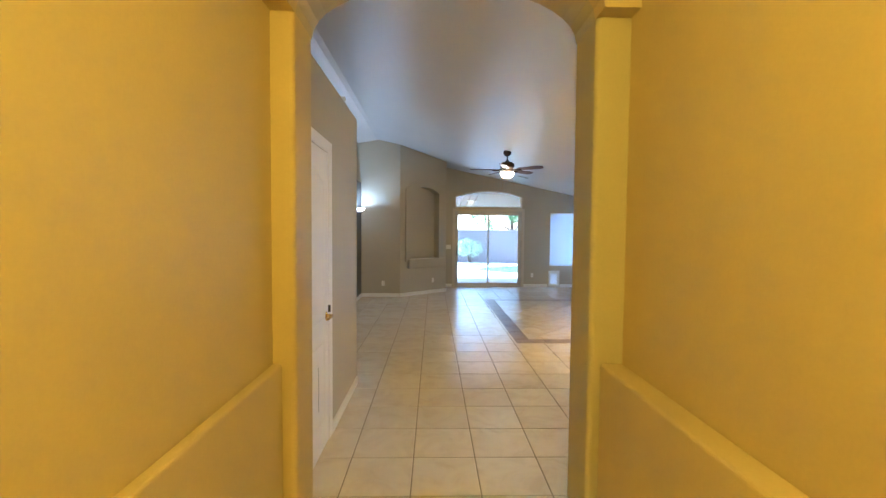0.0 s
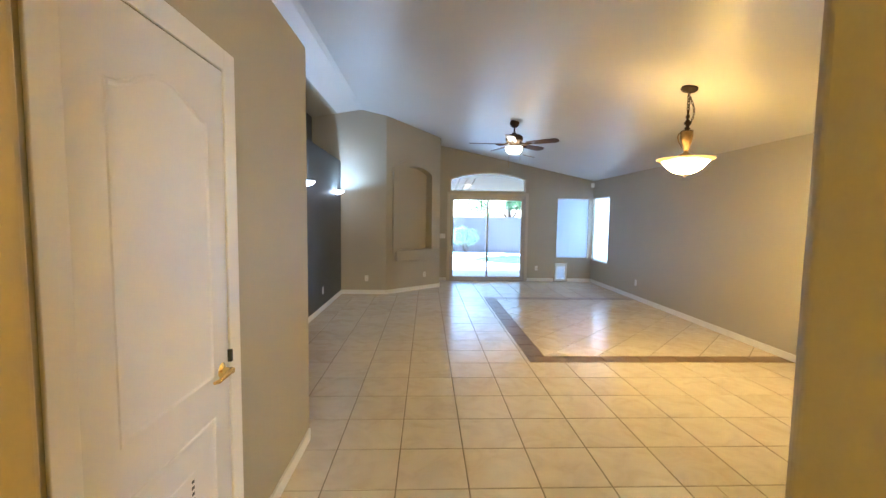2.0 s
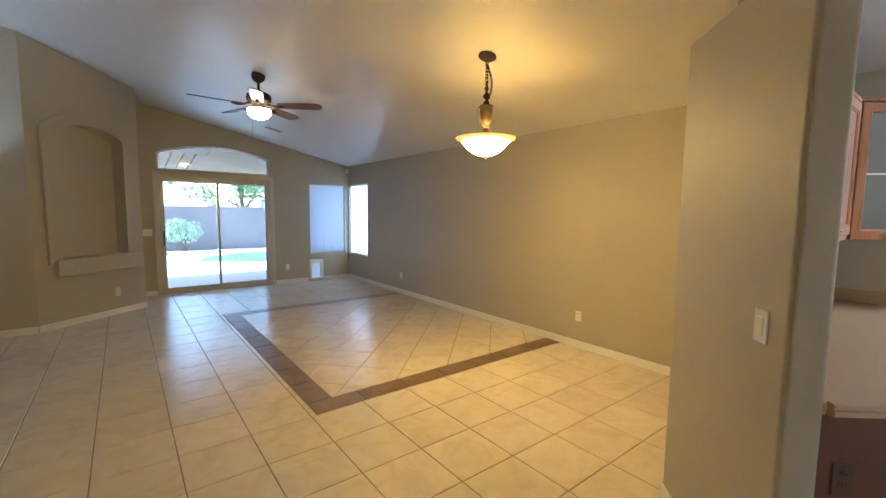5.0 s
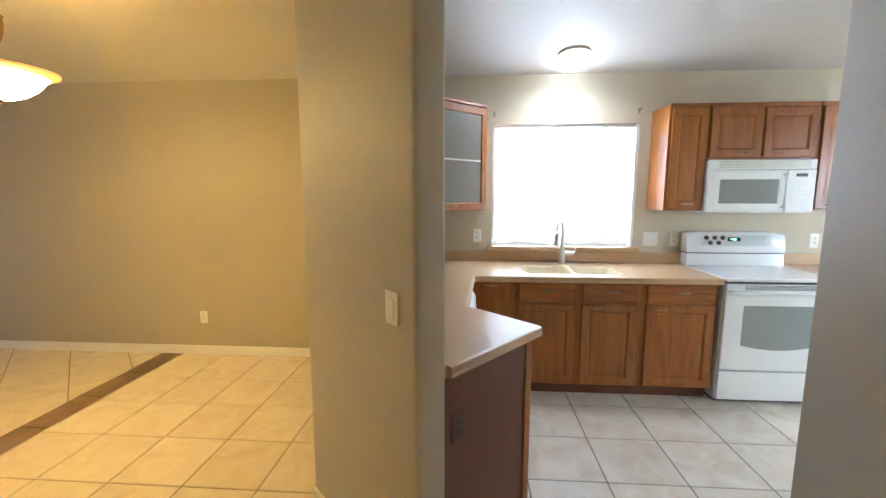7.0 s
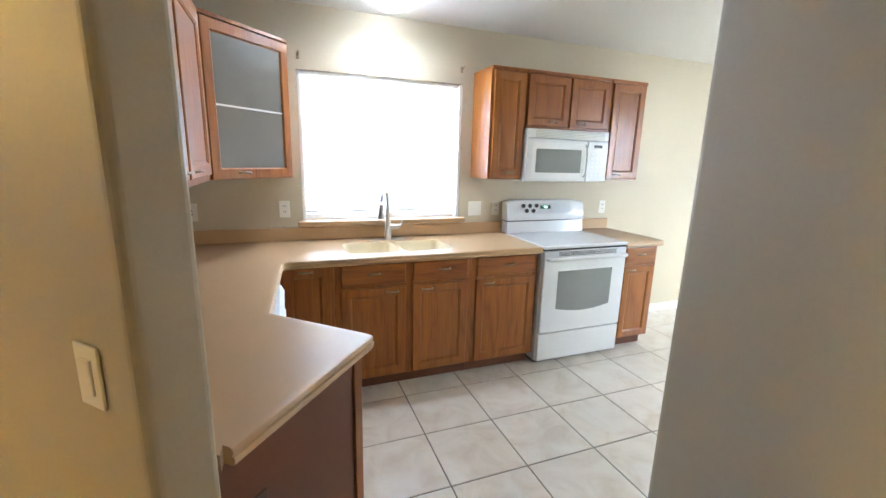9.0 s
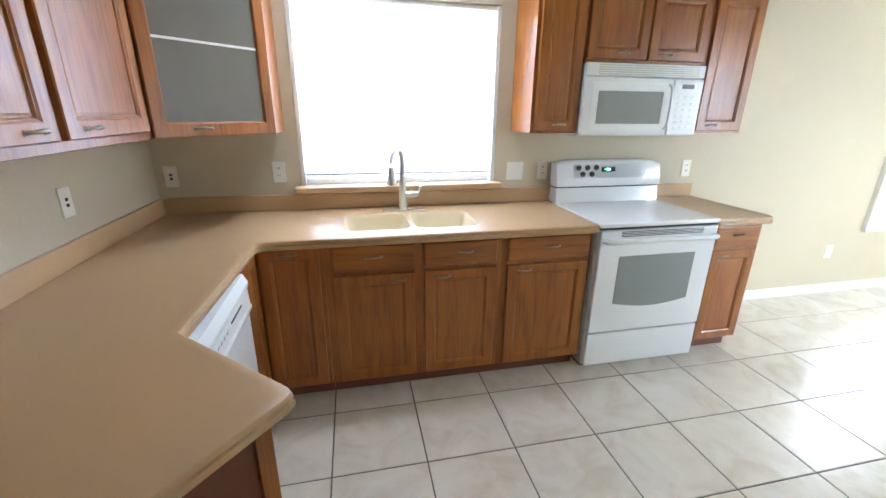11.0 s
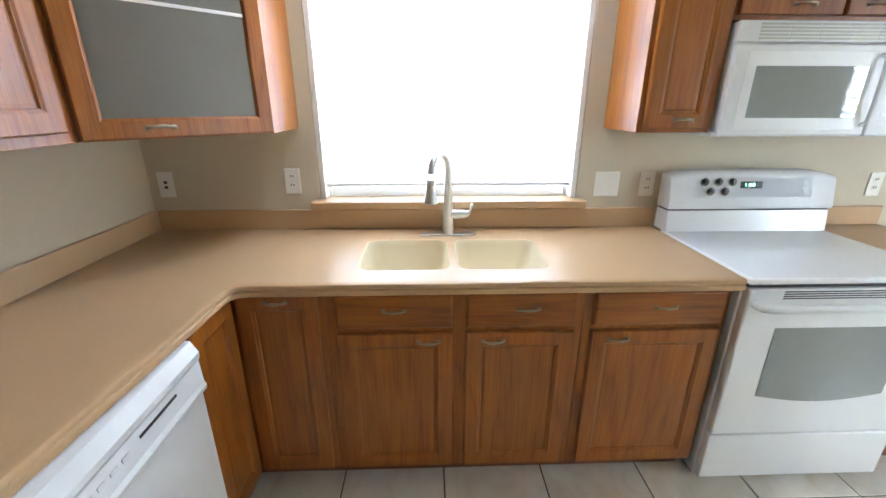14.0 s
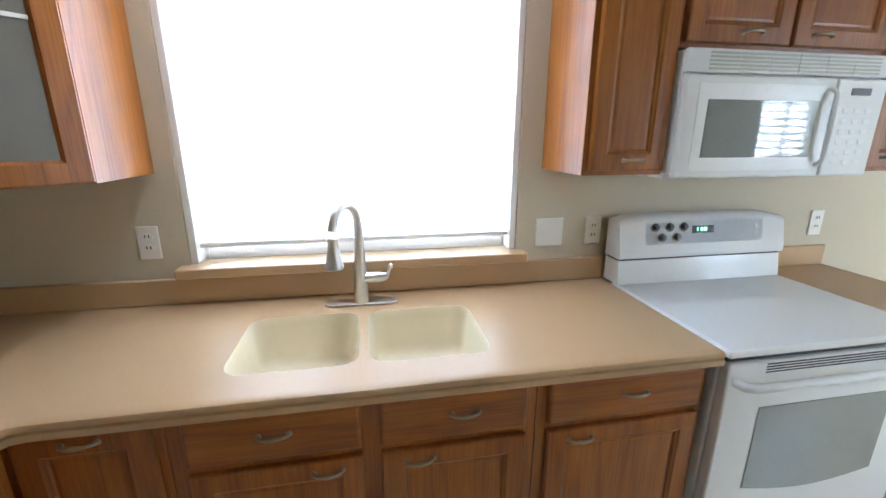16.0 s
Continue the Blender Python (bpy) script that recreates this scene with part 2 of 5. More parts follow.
def prism(bm, pts, axis, a, b, bev=0.0, seg=2, only=None):
    """A polygon in the plane across an axis, drawn out from a to b."""
    def at(p, w):
        return {"x": (w, p[0], p[1]), "y": (p[0], w, p[1]), "z": (p[0], p[1], w)}[axis]
    lo = [bm.verts.new(at(p, a)) for p in pts]
    hi = [bm.verts.new(at(p, b)) for p in pts]
    bm.faces.new(lo)
    bm.faces.new(hi[::-1])
    n = len(pts)
    for i in range(n):
        bm.faces.new((lo[i], hi[i], hi[(i + 1) % n], lo[(i + 1) % n]))
    if bev:
        es = [bm.edges.get((lo[i], hi[i])) for i in (only if only is not None else range(n))]
        if only is None:
            es = list({e for v in lo + hi for e in v.link_edges})
        bmesh.ops.bevel(bm, geom=es, offset=bev, segments=seg, profile=0.5, affect="EDGES")
    return bm


def lathe(bm, profile, at, seg=28, axis=Vector((0, 0, 1))):
    """A profile of (radius, height) turned round an axis."""
    q = Vector((0, 0, 1)).rotation_difference(axis).to_matrix()
    rings = []
    for r, z in profile:
        if r < 1e-5:
            rings.append([bm.verts.new(Vector(at) + q @ Vector((0, 0, z)))])
        else:
            rings.append([bm.verts.new(Vector(at) + q @ Vector((r * math.cos(2 * math.pi * i / seg), r * math.sin(2 * math.pi * i / seg), z))) for i in range(seg)])
    for a, b in zip(rings, rings[1:]):
        for i in range(seg):
            j = (i + 1) % seg
            if len(a) == 1 and len(b) > 1:
                bm.faces.new((a[0], b[j], b[i]))
            elif len(b) == 1 and len(a) > 1:
                bm.faces.new((a[i], a[j], b[0]))
            elif len(a) > 1:
                bm.faces.new((a[i], a[j], b[j], b[i]))
    return bm


def tube(bm, pts, r, seg=12):
    """A round bar along points; r is one radius or one for each point."""
    pts = [Vector(p) for p in pts]
    rs = r if isinstance(r, (list, tuple)) else [r] * len(pts)
    rings, up = [], None
    for i, p in enumerate(pts):
        d = (pts[min(i + 1, len(pts) - 1)] - pts[max(i - 1, 0)]).normalized()
        if up is None:
            up = d.orthogonal().normalized()
        up = (up - d * up.dot(d)).normalized()
        side = d.cross(up)
        rings.append([bm.verts.new(p + rs[i] * (math.cos(2 * math.pi * k / seg) * up + math.sin(2 * math.pi * k / seg) * side)) for k in range(seg)])
    for a, b in zip(rings, rings[1:]):
        for k in range(seg):
            bm.faces.new((a[k], a[(k + 1) % seg], b[(k + 1) % seg], b[k]))
    bm.faces.new(rings[0][::-1])
    bm.faces.new(rings[-1])
    return bm


def structure(name, bm, material, label, category):
    return tagged(part(name, bm, material), label, category, kind="structure")


def arc(x0, x1, z0, rise, n=16):
    """Points of a segmental arch from (x0, z0) to (x1, z0)."""
    w = (x1 - x0) / 2
    r = (w * w + rise * rise) / (2 * rise)
    cx, cz, half = (x0 + x1) / 2, z0 + rise - r, math.asin(min(1.0, w / r))
    return [(cx + r * math.sin(-half + 2 * half * i / n), cz + r * math.cos(-half + 2 * half * i / n)) for i in range(n + 1)]


def ellipse(x0, x1, z0, rise, n=20):
    w, cx = (x1 - x0) / 2, (x0 + x1) / 2
    return [(cx - w * math.cos(math.pi * i / n), z0 + rise * math.sin(math.pi * i / n)) for i in range(n + 1)]

# ---- the house: walls, ceilings, openings ----
XE, YN = 4.22, 11.418
RIDGE = -1.10


def zc(x):
    """Height of the vaulted ceiling."""
    return 2.465 + 0.208 * (XE - x) if x > RIDGE else 2.465 + 0.208 * (XE - RIDGE) - 0.17 * (RIDGE - x)


def pierced(bm, axis, a, b, lo, hi, top, holes):
    """A wall across an axis from a to b, running lo to hi, with rectangular holes (lo, hi, z0, z1) through it."""
    def slab(u0, u1, z0, z1, slope=False):
        if u1 - u0 < 1e-4:
            return
        t0, t1 = (top(u0), top(u1)) if slope else (z1, z1)
        prism(bm, [(u0, z0), (u1, z0), (u1, t1), (u0, t0)], axis, a, b)
    at = lo
    for u0, u1, z0, z1 in sorted(holes):
        slab(at, u0, 0, 0, True)
        if z0 > 0.001:
            slab(u0, u1, 0, z0)
        if z1 < 9:
            slab(u0, u1, z1, 0, True)
        at = u1
    slab(at, hi, 0, 0, True)
    bmesh.ops.remove_doubles(bm, verts=bm.verts[:], dist=0.0005)
    return bm


level = lambda u: zc(XE) + 0.06
structure("wall_kitchen_east", pierced(bmesh.new(), "x", XE, XE + 0.15, -3.2, 3.674, level, [(1.63, 2.83, 1.05, 2.066), (-2.88, -1.75, 0.62, 2.0)]), CREAM, "cream painted kitchen wall with a window over the sink", "wall")
structure("wall_dining_east", pierced(bmesh.new(), "x", XE, XE + 0.15, 3.674, YN + 0.15, level, [(10.51, 11.38, 0.55, 2.06)]), TAN, "tan painted long wall of the dining and living room", "wall")
bm = bmesh.new()
prism(bm, [(0.468, 0), (0.735, 0), (0.735, zc(0.735) + 0.06), (0.468, zc(0.468) + 0.06)], "y", YN, YN + 0.15)
prism(bm, [(0.735, 2.075), (2.565, 2.075), (2.565, 2.165), (0.735, 2.165)], "y", YN, YN + 0.15)
prism(bm, arc(0.735, 2.565, 2.455, 0.17) + [(2.565, zc(2.565) + 0.06), (0.735, zc(0.735) + 0.06)], "y", YN, YN + 0.15)
prism(bm, [(2.565, 0), (3.35, 0), (3.35, zc(3.35) + 0.06), (2.565, zc(2.565) + 0.06)], "y", YN, YN + 0.15)
prism(bm, [(3.35, 0), (3.60, 0), (3.60, 0.03), (3.35, 0.03)], "y", YN, YN + 0.15)
prism(bm, [(3.35, 0.42), (3.60, 0.42), (3.60, 0.586), (3.35, 0.586)], "y", YN, YN + 0.15)
prism(bm, [(3.35, 2.04), (4.13, 2.04), (4.13, zc(4.13) + 0.06), (3.35, zc(3.35) + 0.06)], "y", YN, YN + 0.15)
prism(bm, [(3.60, 0), (4.13, 0), (4.13, 0.586), (3.60, 0.586)], "y", YN, YN + 0.15)
prism(bm, [(4.13, 0), (XE, 0), (XE, zc(XE) + 0.06), (4.13, zc(4.13) + 0.06)], "y", YN, YN + 0.15)
structure("wall_north", bm, TAN, "tan wall with the sliding patio door and arched transom", "wall")

# the angled pier with its arched niche
PD = Vector((1.080, 0.914, 0)).normalized()
PIER = Matrix(((PD.x, -PD.y, 0, -0.614), (PD.y, PD.x, 0, 9.61), (0, 0, 1, 0), (0, 0, 0, 1)))
PLEN = 1.415
structure("wall_hearth_side", prism(bmesh.new(), [(-2.19, 9.61), (-0.614, 9.61), (-0.71, 9.76), (-2.19, 9.76)], "z", 0, 3.62), TAN, "tan end wall beside the charcoal wall", "wall")
bm = bmesh.new()
prism(bm, [(0, 0), (0.28, 0), (0.28, 3.6), (0, 3.6)], "y", 0, 0.15)
prism(bm, [(1.14, 0), (PLEN, 0), (PLEN, 3.45), (1.14, 3.45)], "y", 0, 0.15)
prism(bm, [(0.28, 0), (1.14, 0), (1.14, 0.86), (0.28, 0.86)], "y", 0, 0.15)
prism(bm, arc(0.28, 1.14, 2.42, 0.14) + [(1.14, 3.5), (0.28, 3.5)], "y", 0, 0.15)
prism(bm, [(0.2, 0.7), (1.2, 0.7), (1.2, 2.7), (0.2, 2.7)], "y", 0.15, 0.20)
bm.transform(PIER)
structure("wall_pier", bm, TAN, "tan angled wall with an arched niche", "wall")
bm = bmesh.new()
outer = [(0.14, 0.80)] + arc(0.14, 1.29, 2.48, 0.235)[0:1] + arc(0.14, 1.29, 2.48, 0.235)[1:] + [(1.29, 0.80)]
inner = [(0.28, 0.86)] + arc(0.28, 1.14, 2.42, 0.14) + [(1.14, 0.86)]
n = len(outer)
ring = []
for pts, y in ((outer, -0.001), (outer, -0.045), (inner, -0.045), (inner, 0.02)):
    ring.append([bm.verts.new((u, y, z)) for u, z in pts])
for a, b in zip(ring, ring[1:]):
    for i in range(n - 1):
        bm.faces.new((a[i], a[i + 1], b[i + 1], b[i]))
bm.transform(PIER)
niche = tagged(part("niche_surround", bm, TAN), "raised tan plaster surround of an arched niche", "trim", kind="structure")
bm = one(0.20, 1.34, -0.085, 0.14, 0.645, 0.858, 0.012)
bm.transform(PIER)
structure("niche_ledge", bm, TAN, "thick tan plaster ledge under the niche", "trim")
structure("wall_pier_return", one(0.318, 0.468, 10.52, YN + 0.15, 0, 3.45), TAN, "narrow tan return wall beside the patio door", "wall")

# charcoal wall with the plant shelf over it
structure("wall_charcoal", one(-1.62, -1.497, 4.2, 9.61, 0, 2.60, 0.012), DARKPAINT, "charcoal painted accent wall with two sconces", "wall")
structure("plant_shelf", one(-2.04, -1.62, 2.13, 9.61, 2.50, 2.60), TAN, "tan plant shelf above the charcoal wall", "shelf")
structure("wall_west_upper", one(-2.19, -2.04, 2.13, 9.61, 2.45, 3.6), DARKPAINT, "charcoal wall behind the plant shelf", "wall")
# closet block
bm = pierced(bmesh.new(), "x", -0.73, -0.608, 2.13, 4.215, lambda u: 2.595, [(2.40, 3.115, 0.0, 2.07)])
structure("wall_closet", bm, TAN, "tan closet wall with a white panelled door", "wall")
structure("wall_closet_end", prism(bmesh.new(), [(-1.497, 4.10), (-0.73, 4.10), (-0.73, 4.2155), (-0.6085, 4.2155), (-0.6085, 4.23), (-1.497, 4.23)], "z", 0, 2.595), TAN, "tan end wall of the closet", "wall")
structure("closet_top", one(-1.62, -0.612, 2.13, 4.226, 2.50, 2.592), TAN, "flat tan top of the closet block", "shelf")
structure("closet_back", one(-1.62, -1.5, 2.13, 4.1, 0, 2.5), WHITE, "white closet back wall", "wall")
# arched entry
SPRING = 2.41
bm = bmesh.new()
prism(bm, [(-0.428, 1.88), (-0.428, 2.13), (-2.19, 2.13), (-2.19, 1.88)], "z", 0, SPRING, 0.022, 4, only=(0, 1))
structure("entry_pier", bm, HALL, "painted pier of the arched entry", "wall")
bm = bmesh.new()
prism(bm, [(0.815, 1.88), (0.815, 2.13), (1.092, 2.407), (1.365, 2.134), (1.875, 2.02), (1.875, 1.90), (1.30, 1.88)], "z", 0, SPRING, 0.022, 4, only=(0, 1, 2, 3, 4))
structure("entry_pier_east", bm, TAN, "tan pier between the entry and the kitchen", "wall")
bm = bmesh.new()
prism(bm, ellipse(-0.428, 0.815, SPRING, 0.26) + [(1.875, SPRING), (1.875, 3.6), (-2.19, 3.6), (-2.19, SPRING)], "y", 1.90, 2.13)
structure("entry_header", bm, TAN, "arched header over the entry", "wall")
bm = bmesh.new()
prism(bm, ellipse(-0.428, 0.815, SPRING, 0.26) + [(0.96, SPRING), (0.96, 2.75), (-0.525, 2.75), (-0.525, SPRING)], "y", 1.80, 1.90)
structure("entry_header_hall_face", bm, HALL, "painted arched header towards the hall", "wall")
# entry hall
structure("wall_hall_west", one(-0.675, -0.525, -1.6, 1.88, 0, 2.75), HALL, "golden lit painted hall wall", "wall")
structure("wall_hall_east", one(0.96, 1.11, -1.6, 1.88, 0, 2.75), HALL, "golden lit painted hall wall", "wall")
structure("hall_ledge_west", one(-0.525, -0.483, -1.6, 1.879, 0, 0.962, 0.012, 3), HALL, "low painted half wall with a ledge", "wall")
structure("hall_ledge_east", one(0.863, 0.96, -1.6, 1.879, 0, 0.962, 0.012, 3), HALL, "low painted half wall with a ledge", "wall")
structure("wall_hall_south", one(-0.69, 1.10, -1.75, -1.6, 0, 2.75), HALL, "painted end wall of the hall", "wall")
structure("ceiling_hall", one(-0.69, 1.10, -1.75, 1.90, 2.75, 2.85), CEIL, "flat white hall ceiling", "ceiling")
# kitchen walls
structure("wall_kitchen_west", pierced(bmesh.new(), "x", 1.75, 1.875, -3.35, 1.90, lambda u: 3.0, [(-1.72, -1.15, 0.9, 2.1)]), CREAM, "cream kitchen wall", "wall")
structure("wall_kitchen_south", one(1.75, XE + 0.15, -3.35, -3.2, 0, 3.1), CREAM, "cream end wall of the breakfast nook", "wall")
bm = bmesh.new()
prism(bm, [(1.863, 3.166), (1.951, 3.078), (2.465, 3.592), (2.57, 3.675), (2.57, 3.755), (2.455, 3.755)], "z", 0, 2.317, 0.018, 4, only=(0, 1, 5))
structure("wall_angled", bm, TAN, "tan angled wall end beside the kitchen opening", "wall")
bm = one(2.57, 3.035, 3.675, 3.755, 0, 2.317)
box(bm, 3.035, XE, 3.675, 3.755, 0, zc(3.035) + 0.06)
structure("wall_partition", bm, TAN, "tan wall between dining room and kitchen", "wall")
bm = one(2.50, 3.035, 3.592, 3.675, 0, 2.317)
box(bm, 3.035, XE, 3.592, 3.675, 0, zc(3.035) + 0.06)
structure("wall_kitchen_north", bm, CREAM, "cream kitchen wall behind the worktop", "wall")
# vaulted ceiling
prof = [(XE + 0.15, zc(XE + 0.15)), (RIDGE + 0.12, zc(RIDGE + 0.12)), (RIDGE + 0.04, zc(RIDGE) - 0.006), (RIDGE - 0.04, zc(RIDGE) - 0.004), (RIDGE - 0.12, zc(RIDGE - 0.12)), (-1.56, zc(-1.56))]
structure("ceiling", prism(bmesh.new(), prof + [(x, z + 0.14) for x, z in prof[::-1]], "y", -3.35, YN + 0.15), CEIL, "white vaulted ceiling with fine plaster texture", "ceiling")
prof = [(-1.56, zc(-1.56)), (-2.19, zc(-2.19))]
structure("ceiling_recess", prism(bmesh.new(), prof + [(x, z + 0.14) for x, z in prof[::-1]], "y", -3.35, YN + 0.15), TAN, "tan sloping ceiling over the plant shelf", "ceiling")
structure("wall_outer_west", one(-2.34, -2.19, 1.88, 9.76, 0, 3.6), TAN, "outer wall behind the plant shelf", "wall")


# ---- baseboards ----
def skirting(x0, y0, x1, y1, room):
    """A baseboard along a wall foot; room is the side of the line that it stands on (1: to its left)."""
    d = Vector((x1 - x0, y1 - y0)).normalized()
    s = Vector((-d.y, d.x)) * 0.014 * room
    bm = bmesh.new()
    prism(bm, [(x0, y0), (x1, y1), (x1 + s.x, y1 + s.y), (x0 + s.x, y0 + s.y)], "z", 0.0, 0.082)
    bmesh.ops.bevel(bm, geom=[e for e in bm.edges if all(v.co.z > 0.08 for v in e.verts)], offset=0.005, segments=2, affect="EDGES")
    return structure("baseboard", bm, WHITE, "off-white painted baseboard", "baseboard")


skirting(XE, 3.755, XE, YN, 1)
skirting(XE, -3.2, XE, 0.125, 1)
skirting(2.64, YN, 3.30, YN, -1)
skirting(3.64, YN, XE - 0.014, YN, -1)
skirting(0.482, YN, 0.66, YN, -1)
skirting(0.468, 10.54, 0.468, YN, -1)
skirting(-0.612, 9.61, 0.466, 10.524, -1)
skirting(-1.483, 9.61, -0.62, 9.61, -1)
skirting(-1.497, 4.23, -1.497, 9.61, -1)
skirting(-0.608, 3.205, -0.608, 4.21, -1)
skirting(-1.48, 4.23, -0.62, 4.23, 1)
skirting(2.445, 3.745, 1.873, 3.176, -1)
skirting(1.108, 2.391, 1.355, 2.144, 1)
skirting(1.39, 2.128, 1.85, 2.0256, 1)


# ---- floors ----
PITCH, PITCH_Y = 0.4125, 0.4055


def clip(poly, rect):
    x0, x1, y0, y1 = rect
    for axis, lim, sign in ((0, x0, 1), (0, x1, -1), (1, y0, 1), (1, y1, -1)):
        out = []
        for i, p in enumerate(poly):
            q = poly[(i + 1) % len(poly)]
            a, b = sign * (p[axis] - lim), sign * (q[axis] - lim)
            if a >= 0:
                out.append(p)
            if (a >= 0) != (b >= 0):
                k = a / (a - b)
                out.append((p[0] + k * (q[0] - p[0]), p[1] + k * (q[1] - p[1])))
        poly = out
        if len(poly) < 3:
            return []
    return poly


def tile_mesh(poly):
    """A tile with softly rounded arrises, its middle at the origin."""
    cx, cy = sum(p[0] for p in poly) / len(poly), sum(p[1] for p in poly) / len(poly)
    bm = bmesh.new()
    rings = []
    for pull, z in ((0.0, -0.012), (0.0, -0.002), (0.0025, 0.0)):
        r = []
        for x, y in poly:
            v = Vector((x - cx, y - cy))
            k = max(0.0, 1 - pull / max(v.length, 0.01) * 1.3)
            r.append(bm.verts.new((v.x * k, v.y * k, z)))
        rings.append(r)
    n = len(poly)
    for a, b in zip(rings, rings[1:]):
        for i in range(n):
            bm.faces.new((a[i], a[(i + 1) % n], b[(i + 1) % n], b[i]))
    bm.faces.new(rings[-1])
    bmesh.ops.recalc_face_normals(bm, faces=bm.faces)
    me = bpy.data.meshes.new("tile")
    bm.to_mesh(me)
    bm.free()
    return me, (cx, cy)


WHOLE = {}


def area(poly):
    return abs(sum(p[0] * q[1] - q[0] * p[1] for p, q in zip(poly, poly[1:] + poly[:1]))) / 2


def lay(parent, cells, rects, material, gap=0.006):
    """Tiles on a bed: each cell is a polygon, clipped to each of the rectangles."""
    for poly in cells:
        cx, cy = sum(p[0] for p in poly) / len(poly), sum(p[1] for p in poly) / len(poly)
        small = []
        for x, y in poly:
            v = Vector((x - cx, y - cy))
            k = 1 - gap * 0.7071 / v.length
            small.append((cx + v.x * k, cy + v.y * k))
        for rect in rects:
            cut = clip(small, rect)
            if len(cut) < 3 or area(cut) < 0.002:
                continue
            key = None
            if abs(area(cut) - area(small)) < 1e-5:
                key = (material.name, round(area(small), 4), round(small[0][0] - cx, 3), round(small[0][1] - cy, 3))
            if key in WHOLE:
                me, mid = WHOLE[key], (cx, cy)
            else:
                me, mid = tile_mesh(cut)
                me.materials.append(material)
                if key:
                    WHOLE[key] = me
            ob = new("tile", me)
            ob.parent = parent
            ob.location = (mid[0], mid[1], 0.0)


def grid(x0, y0, px, py, rect):
    i0, i1 = math.floor((rect[0] - x0) / px), math.ceil((rect[1] - x0) / px)
    j0, j1 = math.floor((rect[2] - y0) / py), math.ceil((rect[3] - y0) / py)
    return [[(x0 + i * px, y0 + j * py), (x0 + (i + 1) * px, y0 + j * py), (x0 + (i + 1) * px, y0 + (j + 1) * py), (x0 + i * px, y0 + (j + 1) * py)] for i in range(i0, i1) for j in range(j0, j1)]

# ---- kitchen ----
FACE_W = Matrix(((0, 1, 0, 0), (-1, 0, 0, 0), (0, 0, 1, 0), (0, 0, 0, 1)))  # fronts that face -x: local x runs to -y
FACE_S = Matrix.Identity(4)  # fronts that face -y


def at_face(m, x, y, z=0.0):
    return Matrix.Translation((x, y, z)) @ m


def loops(bm, rects):
    """Nested rectangles (x0, x1, z0, z1, y) skinned into one front, the last one capped."""
    rings = [[bm.verts.new(p) for p in ((x0, y, z0), (x1, y, z0), (x1, y, z1), (x0, y, z1))] for x0, x1, z0, z1, y in rects]
    for a, b in zip(rings, rings[1:]):
        for i in range(4):
            bm.faces.new((a[i], a[(i + 1) % 4], b[(i + 1) % 4], b[i]))
    return rings


def panel_front(w, h, t=0.019, fr=0.056):
    bm = bmesh.new()
    def r(i, y):
        return (i, w - i, i, h - i, y)
    rings = loops(bm, [r(0, 0), r(0, -t + 0.004), r(0.004, -t), r(fr - 0.006, -t), r(fr, -t + 0.004), r(fr + 0.003, -t + 0.0045), r(fr + 0.007, -t + 0.010), r(fr + 0.011, -t + 0.010), r(fr + 0.017, -t + 0.0085)])
    bm.faces.new(rings[-1])
    bm.faces.new(rings[0][::-1])
    return bm


def slab_front(w, h, t=0.019):
    bm = bmesh.new()
    def r(i, y):
        return (i, w - i, i, h - i, y)
    rings = loops(bm, [r(0, 0), r(0, -t + 0.007), r(0.004, -t + 0.002), r(0.010, -t)])
    bm.faces.new(rings[-1])
    bm.faces.new(rings[0][::-1])
    return bm


def glazed_front(w, h, t=0.019, fr=0.058):
    bm = bmesh.new()
    def r(i, y):
        return (i, w - i, i, h - i, y)
    loops(bm, [r(fr, 0), r(0, 0), r(0, -t + 0.004), r(0.004, -t), r(fr - 0.008, -t), r(fr, -t + 0.008), r(fr, 0)])
    bmesh.ops.remove_doubles(bm, verts=bm.verts, dist=0.0001)
    return bm


def pull():
    """A small cast pull with a swollen middle and leaf-shaped ends."""
    bm = tube(bmesh.new(), [(-0.044, 0.0, 0.0), (-0.040, -0.012, 0.001), (-0.026, -0.022, 0.003), (0.0, -0.026, 0.004), (0.026, -0.022, 0.003), (0.040, -0.012, 0.001), (0.044, 0.0, 0.0)], [0.008, 0.006, 0.0055, 0.008, 0.0055, 0.006, 0.008], 10)
    for s in (-1, 1):
        lathe(bm, [(0.0, -0.004), (0.009, -0.003), (0.011, 0.0), (0.0, 0.001)], (s * 0.044, 0.0, 0.0), 10, Vector((0, 1, 0)))
    return bm


def front(cab, kind, m, x0, x1, z0, z1, hx, hz, name="door"):
    w, h = x1 - x0, z1 - z0
    bm = {"panel": panel_front, "slab": slab_front, "glazed": glazed_front}[kind](w, h)
    bm.transform(m @ Matrix.Translation((x0, 0, z0)))
    d = part(name, bm, OAK_Y if kind == "slab" else OAK, cab)
    if hx is None:
        return d
    bm = pull()
    bm.transform(m @ Matrix.Translation((hx, -0.019, hz)) @ Matrix.Scale(0.80, 4))
    part("handle", bm, PEWTER, d, "antique pewter pull", True)
    return d


def carcass(cab, bm, m, toe=None):
    bm.transform(m)
    part("body", bm, OAK, cab)
    if toe is not None:
        toe.transform(m)
        part("toe_kick", toe, OAK_DARK, cab)


FX = 3.60
ZB, ZT = 0.098, 0.872
